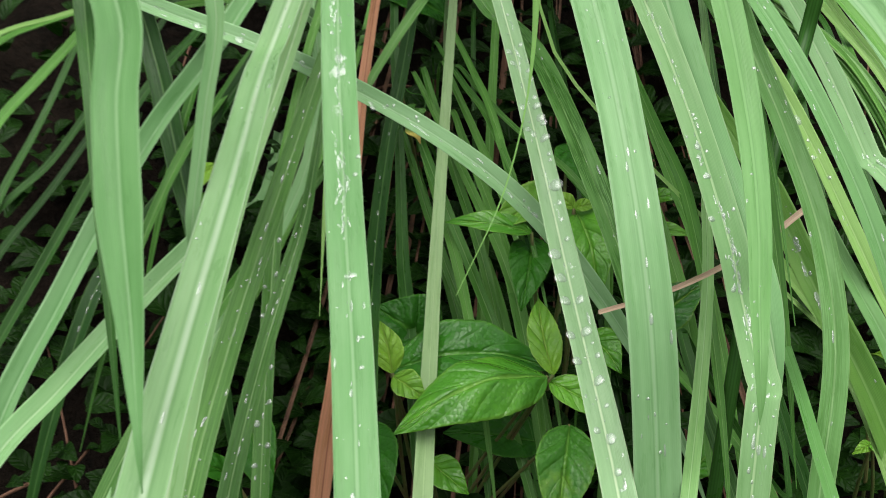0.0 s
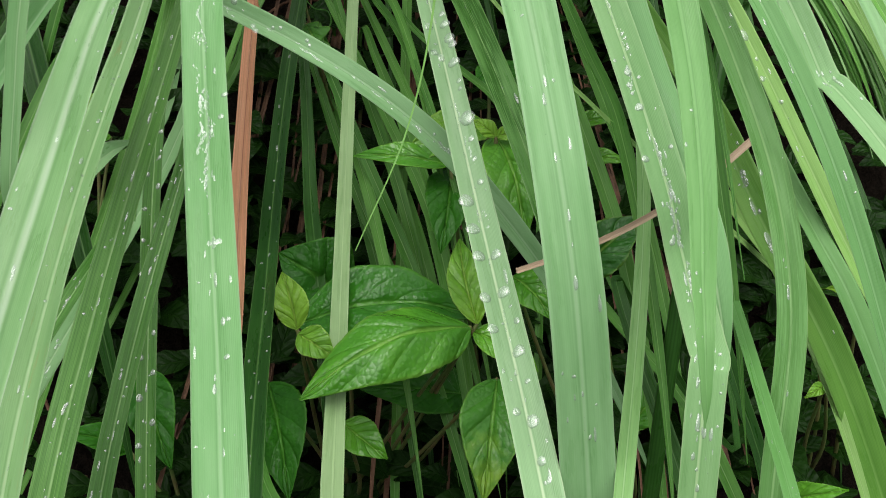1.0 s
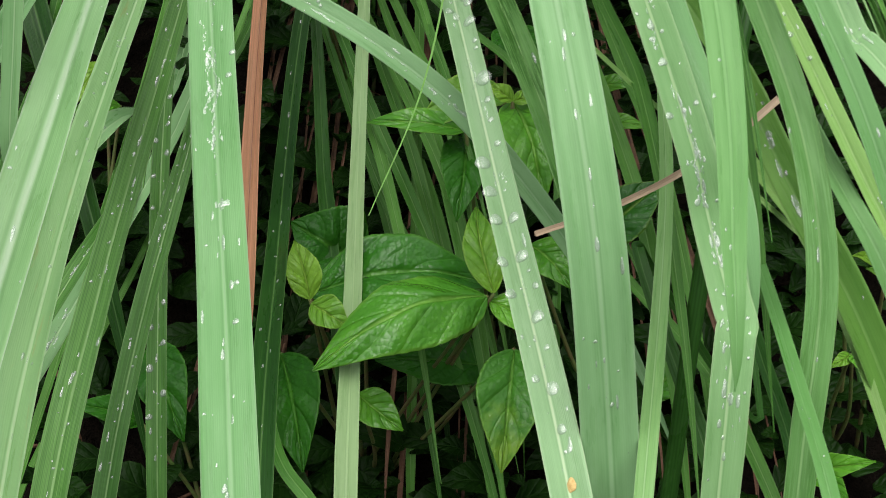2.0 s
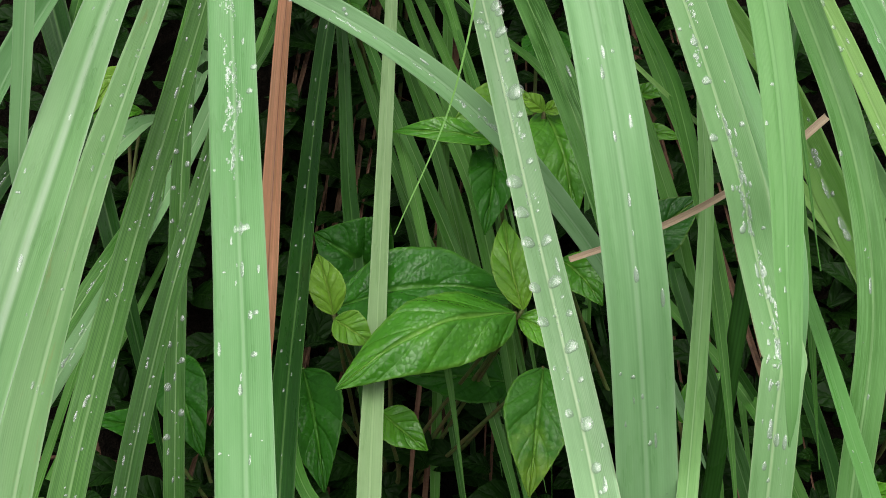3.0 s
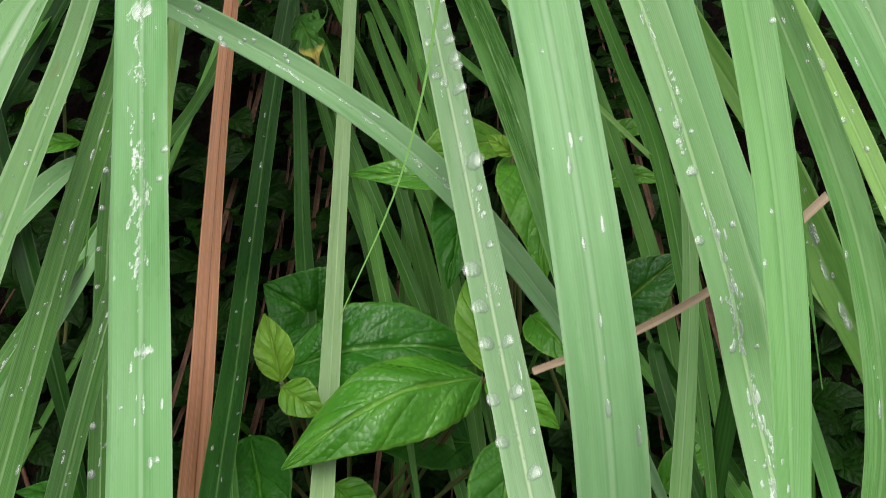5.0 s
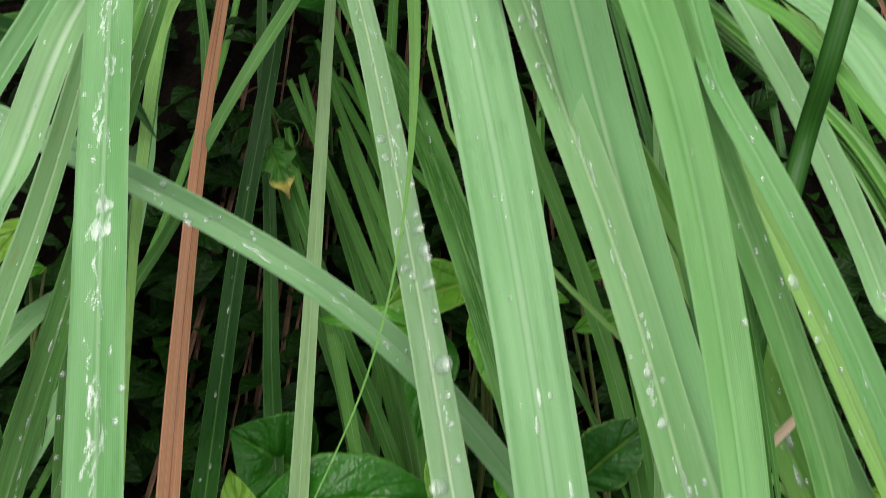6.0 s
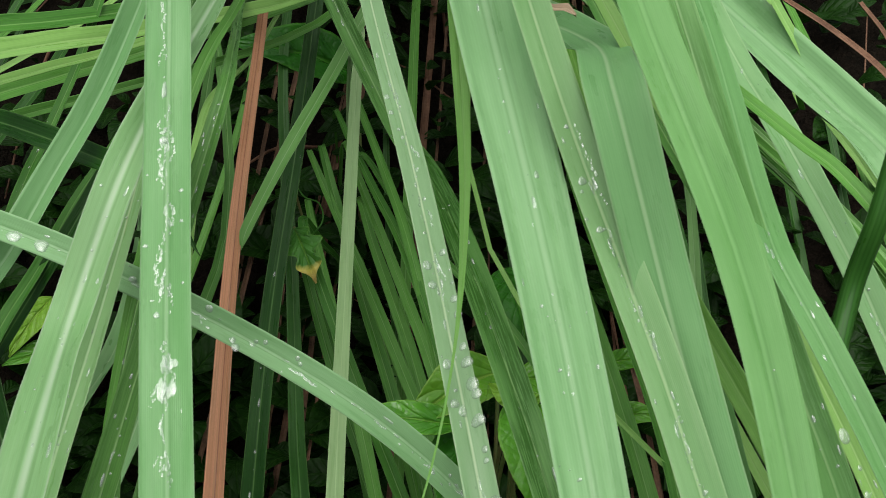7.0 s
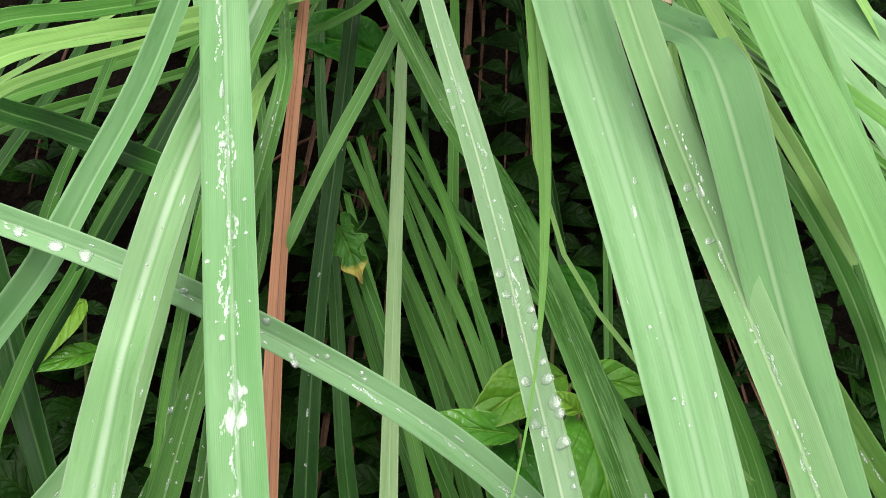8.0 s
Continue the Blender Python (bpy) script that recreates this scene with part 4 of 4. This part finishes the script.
for _ in range(22):
    x0 = random.uniform(-0.13, 0.14)
    x1 = x0 * 1.5 + random.uniform(-0.05, 0.05)
    pts = [(x0 + (x1 - x0) * k / 3, 0.34 - 0.13 * k, ground_height(x0, 0.34 - 0.13 * k) + 0.03 + 0.02 * k * random.random()) for k in range(4)]
    w = random.uniform(1.2, 4.5)
    blade(pts, (w, w, w * 0.8), random.choice((DEAD, DEAD, TWIG)), tail=0.05, label="thin dry brown stem", fold=0.6)


# ---- ground cover ----
def ground_cover(count, seed):
    """Many small leaves of low plants on the soil."""
    random.seed(seed)
    verts, uvs, faces = [], [], []
    for _ in range(count):
        x, y = random.gauss(-0.02, 0.24) if random.random() < 0.65 else random.uniform(-0.6, 0.6), random.gauss(0.1, 0.17) if random.random() < 0.7 else random.uniform(0.35, 0.95)
        base = Vector((x, y, ground_height(x, y) + random.uniform(0.0, 0.08)))
        a = random.uniform(0, 6.28)
        ahead = Vector((math.cos(a), math.sin(a) - 0.4, random.uniform(-0.2, 0.5))).normalized()
        side = ahead.cross(Vector((random.uniform(-0.4, 0.4), -0.5, 1))).normalized()
        up = side.cross(ahead)
        size, slim = random.uniform(0.010, 0.040), random.uniform(0.25, 0.42)
        first = len(verts)
        for j in range(6):
            v = j / 5
            half = size * slim * (math.sin(math.pi * (0.04 + 0.93 * v)) ** 0.8) * (1 - 0.3 * v)
            for e in (-1, 0, 1):
                verts.append(base + ahead * size * v + side * half * e + up * (size * 0.18 * math.sin(3 * v) + 0.3 * half * abs(e)))
                uvs.append((0.5 + 0.5 * e, v))
        for j in range(5):
            for i in range(2):
                k = first + j * 3 + i
                faces.append((k, k + 1, k + 4, k + 3))
    tagged(link("ground_cover", verts, faces, uvs, SHADED_COVER), "small green leaves of low plants on the soil, darkened for shade", "plants", kind="stuff")


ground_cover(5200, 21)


# ---- fallen twigs ----
def twig(a, b, radius, bow):
    a, b = Vector(a), Vector(b)
    a.z, b.z = a.z + ground_height(a.x, a.y), b.z + ground_height(b.x, b.y)
    holder = thing("twig", a, "thin dry brown twig lying on the soil", "twig", "fallen twigs")
    mid = a.lerp(b, 0.5) + Vector((0, 0, bow))
    line = [p for p, _ in catmull([a, mid, b], 5)]
    tube("stick", line, [radius * (1 - 0.5 * i / (len(line) - 1)) for i in range(len(line))], TWIG, holder, sides=6)


random.seed(31)
for _ in range(34):
    x, y = random.uniform(-0.4, 0.4), random.uniform(-0.15, 0.5)
    a = random.uniform(0, 6.28)
    r = random.uniform(0.05, 0.12)
    twig((x, y, 0.006), (x + r * math.cos(a), y + r * math.sin(a), random.uniform(0.005, 0.05)), random.uniform(0.0008, 0.0018), 0.01)


# ---- water on the blades ----
def dome(stretch=1.0, wobble=0.0):
    """A drop: a low dome with a rounded foot, one unit across."""
    verts, faces = [Vector((0, 0, 0.20))], []
    rings, sides = 6, 14
    for j in range(1, rings + 1):
        a = j / rings
        r, h = 0.5 * math.sin(a * 1.5), 0.21 * (math.cos(a * 1.5) - 0.07) / 0.93 - 0.01
        for i in range(sides):
            t = 2 * math.pi * i / sides
            k = 1 + wobble * math.sin(2 * t + 1) + wobble * 0.6 * math.sin(3 * t)
            verts.append(Vector((r * k * math.cos(t), r * k * math.sin(t) * stretch, h)))
    for i in range(sides):
        faces.append((0, 1 + i, 1 + (i + 1) % sides))
        for j in range(rings - 1):
            a, b = 1 + j * sides + i, 1 + j * sides + (i + 1) % sides
            faces.append((a, a + sides, b + sides, b))
    return verts, faces


def seat_of(surface, s, u):
    """Place and axes on a blade: s along its given stretch, u across it."""
    rows, _, start, n, wide = surface
    k = min(max(start + s * n, 0), len(rows) - 2)
    i, part_of = int(k), k - int(k)
    c = min(max(u, 0.0), 1.0) * 12
    j, g = min(int(c), 11), c - min(int(c), 11)

    def at(row):
        return row[j][0].lerp(row[j + 1][0], g)

    p0, p1 = at(rows[i][0]), at(rows[i + 1][0])
    ahead = (p1 - p0).normalized()
    across = (rows[i][0][j + 1][0] - rows[i][0][j][0]).normalized()
    up = across.cross(ahead).normalized()
    if up.dot(FACING) < 0:
        up = -up
    across = ahead.cross(up).normalized()
    return p0.lerp(p1, part_of), across, ahead, up, wide[i]


def dome_pose(p, across, ahead, up, size, stretch=1.0):
    m = Matrix((across * size, ahead * size * stretch, up * size)).transposed().to_4x4()
    m.translation = p
    return m


def big_drops(surface, rows, long=1.0, flat=1.0):
    meshes = []
    for wobble in (0.04, 0.09, 0.15):
        verts, faces = dome(1.0, wobble)
        me = bpy.data.meshes.new("water_drop")
        me.from_pydata([tuple(v) for v in verts], [], faces)
        me.polygons.foreach_set("use_smooth", [True] * len(me.polygons))
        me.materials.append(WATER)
        meshes.append(me)
    for s, u, size in rows:
        ob = new("water_drop", random.choice(meshes))
        p, across, ahead, up, _ = seat_of(surface, s, u)
        ob.matrix_world = dome_pose(p - up * 0.0001, across, ahead, up * random.uniform(0.8, 1.15) * flat, size / 1000, random.uniform(1.0, 1.3) * long)
        tagged(ob, "clear round rain drop resting on a grass blade", "water drop", "rain drops on the blades")


random.seed(41)
big_drops(wet_d, [(0.133, 0.85, 2.5), (0.158, 0.84, 2.4), (0.185, 0.7, 1.8), (0.246, 0.37, 1.5), (0.286, 0.37, 1.9), (0.328, 0.62, 1.6), (0.356, 0.17, 2.9), (0.368, 0.77, 4), (0.378, 0.07, 1.2), (0.391, 0.72, 3.8), (0.393, 0.08, 1.6), (0.411, 0.13, 3.4), (0.429, 0.11, 3.5), (0.464, 0.16, 3.1), (0.479, 0.76, 4), (0.481, 0.15, 4.8), (0.504, 0.12, 5.1), (0.506, 0.66, 1.7), (0.514, 0.06, 4.1), (0.519, 0.76, 3.8), (0.526, 0.51, 4.5), (0.539, 0.17, 5.4), (0.566, 0.15, 2.6), (0.576, 0.17, 2.2)])
big_drops(wet_d, [(0.617, 0.17, 6.9), (0.644, 0.21, 3), (0.669, 0.26, 2.5), (0.699, 0.24, 3.1), (0.719, 0.82, 6.3), (0.739, 0.33, 1.2), (0.752, 0.35, 1.6), (0.752, 0.8, 5.8), (0.782, 0.3, 4.2), (0.782, 0.82, 5.3), (0.82, 0.34, 5.4), (0.825, 0.91, 4.8), (0.835, 0.25, 1.7), (0.85, 0.18, 2.7), (0.855, 0.89, 4.7), (0.877, 0.32, 4.7), (0.902, 0.7, 1.1), (0.905, 0.28, 2.4), (0.93, 0.75, 3.1), (0.94, 0.38, 4.6), (0.975, 0.38, 3.5)])
big_drops(wet_x, [(0.113, 0.65, 4.9), (0.165, 0.68, 5.5), (0.206, 0.63, 5.5), (0.338, 0.49, 3.7), (0.449, 0.21, 3), (0.499, 0.77, 2.8), (0.509, 0.94, 3.5), (0.531, 0.43, 1.8), (0.544, 0.3, 2.2), (0.599, 0.24, 2.2), (0.607, 0.35, 1.8)])
big_drops(wet_g, [(0.002, 0.6, 1.6), (0.002, 0.62, 1.6), (0.024, 0.7, 2.9), (0.028, 0.81, 1.4), (0.039, 0.94, 1.4), (0.044, 0.56, 1.4), (0.044, 0.71, 2.5), (0.167, 0.88, 1.6), (0.174, 0.61, 3.1), (0.178, 0.37, 1.6), (0.181, 0.69, 2.2), (0.186, 0.68, 1.6), (0.194, 0.61, 3.3), (0.221, 0.14, 1.8), (0.223, 0.48, 2.5), (0.225, 0.89, 3.2), (0.342, 0.72, 2.4)])
big_drops(wet_q, [(0.494, 0.56, 1.8), (0.526, 0.2, 1.5), (0.622, 0.42, 2.6), (0.645, 0.47, 3.4), (0.714, 0.55, 3.0), (0.728, 0.58, 2.2), (0.792, 0.58, 4.0), (0.812, 0.62, 3.2)], 1.7, 0.6)
big_drops(wet_p, [(0.28 + 0.036 * k + random.uniform(-0.01, 0.01), (0.2, 0.84)[k % 2], random.uniform(1.8, 3.6)) for k in range(20)])
big_drops(wet_m, [(0.397, 0.63, 4.8), (0.455, 0.59, 2), (0.499, 0.81, 2.4), (0.553, 0.43, 2)])
big_drops(wet_h, [(0.283, 0.06, 1.8)])
big_drops(wet_l, [(0.11, 0.56, 3.4), (0.15, 0.2, 1.5), (0.19, 0.91, 1.8), (0.241, 0.68, 2.1), (0.434, 0.06, 2.6), (0.459, 0.17, 2.5), (0.722, 0.25, 1.9), (0.772, 0.31, 2.2)])

# a tan scrap on the bent blade and a yellow speck on the pale one
ribbon("dry_tip", [Vector(p) for p in ((0.0235, -0.096, 0.5940), (0.0265, -0.098, 0.5932), (0.030, -0.0995, 0.5938), (0.033, -0.103, 0.5925))], [0.0006, 0.0028, 0.0034, 0.0008], STRAW, clump, "torn tan dry blade tip", fold=0.4)
speck_v, speck_f = dome(1.0, 0.15)
p, across, ahead, up, _ = seat_of(wet_d, 1.03, 0.42)
m = dome_pose(p, across, ahead, up, 0.0032, 1.7)
tagged(link("petal_scrap", [m @ v for v in speck_v], speck_f, None, PETAL), "small tan-yellow scrap stuck on a pale grass blade", "petal scrap")

dots_v, dots_f = [], []
WET = [(wet_l, 80, 0.56, 0.55), (wet_g, 60, 0.5, 0.6), (wet_d, 24, 0.45, 1.0), (wet_x, 20, 0.55, 1.0)]
film_v, film_f = [], []
for surface in SURFACES:
    for _ in range(surface[1]):
        s = random.uniform(0.0, 1.05)
        u = random.gauss(0.54, 0.07) if random.random() < 0.5 else random.uniform(0.08, 0.92)
        p, across, ahead, up, w = seat_of(surface, s, u)
        size = 0.75 * min(random.choice((0.0005, 0.0007, 0.0009, 0.0013, 0.0018)) * random.uniform(0.8, 1.3), w * 0.16)
        shape, rim = dome(1.0, random.choice((0.03, 0.12, 0.2)))
        m = dome_pose(p - up * 0.0001, across, ahead, up * 1.1, size, random.choice((1.0, 1.3, 2.2, 3.5, 5.0)))
        k = len(dots_v)
        dots_v += [m @ v for v in shape]
        dots_f += [tuple(k + i for i in f) for f in rim]


def smear(surface, s, u, count, size, across_it=False):
    """A thin run of water: a chain of flat domes that touch, wandering along or across the blade."""
    for _ in range(count):
        p, across, ahead, up, w = seat_of(surface, s, u)
        shape, rim = dome(1.0, random.choice((0.1, 0.2, 0.25)))
        one = size * random.uniform(0.35, 1.2)
        m = dome_pose(p + up * 0.00005, across, ahead, up * 0.45, one, random.uniform(1.2, 4.0))
        k = len(film_v)
        film_v.extend(m @ v for v in shape)
        film_f.extend(tuple(k + i for i in f) for f in rim)
        if across_it:
            u += random.uniform(0.03, 0.07)
        else:
            s += one * random.uniform(2.5, 5.5)
            u = min(max(u + random.uniform(-0.05, 0.05), 0.1), 0.9)


for surface, count, rest, reach in WET:
    for _ in range(count):
        smear(surface, random.uniform(0.0, reach), random.gauss(rest, 0.07), random.randint(3, 9), random.uniform(0.0004, 0.0011))
for s in (0.28, 0.30, 0.62):
    smear(wet_l, s, 0.36, 5, 0.0022, True)
tagged(link("water_streaks", film_v, film_f, None, FILM), "thin streaks of rain water along the blades, whitened for their glint", "water streaks", kind="stuff")
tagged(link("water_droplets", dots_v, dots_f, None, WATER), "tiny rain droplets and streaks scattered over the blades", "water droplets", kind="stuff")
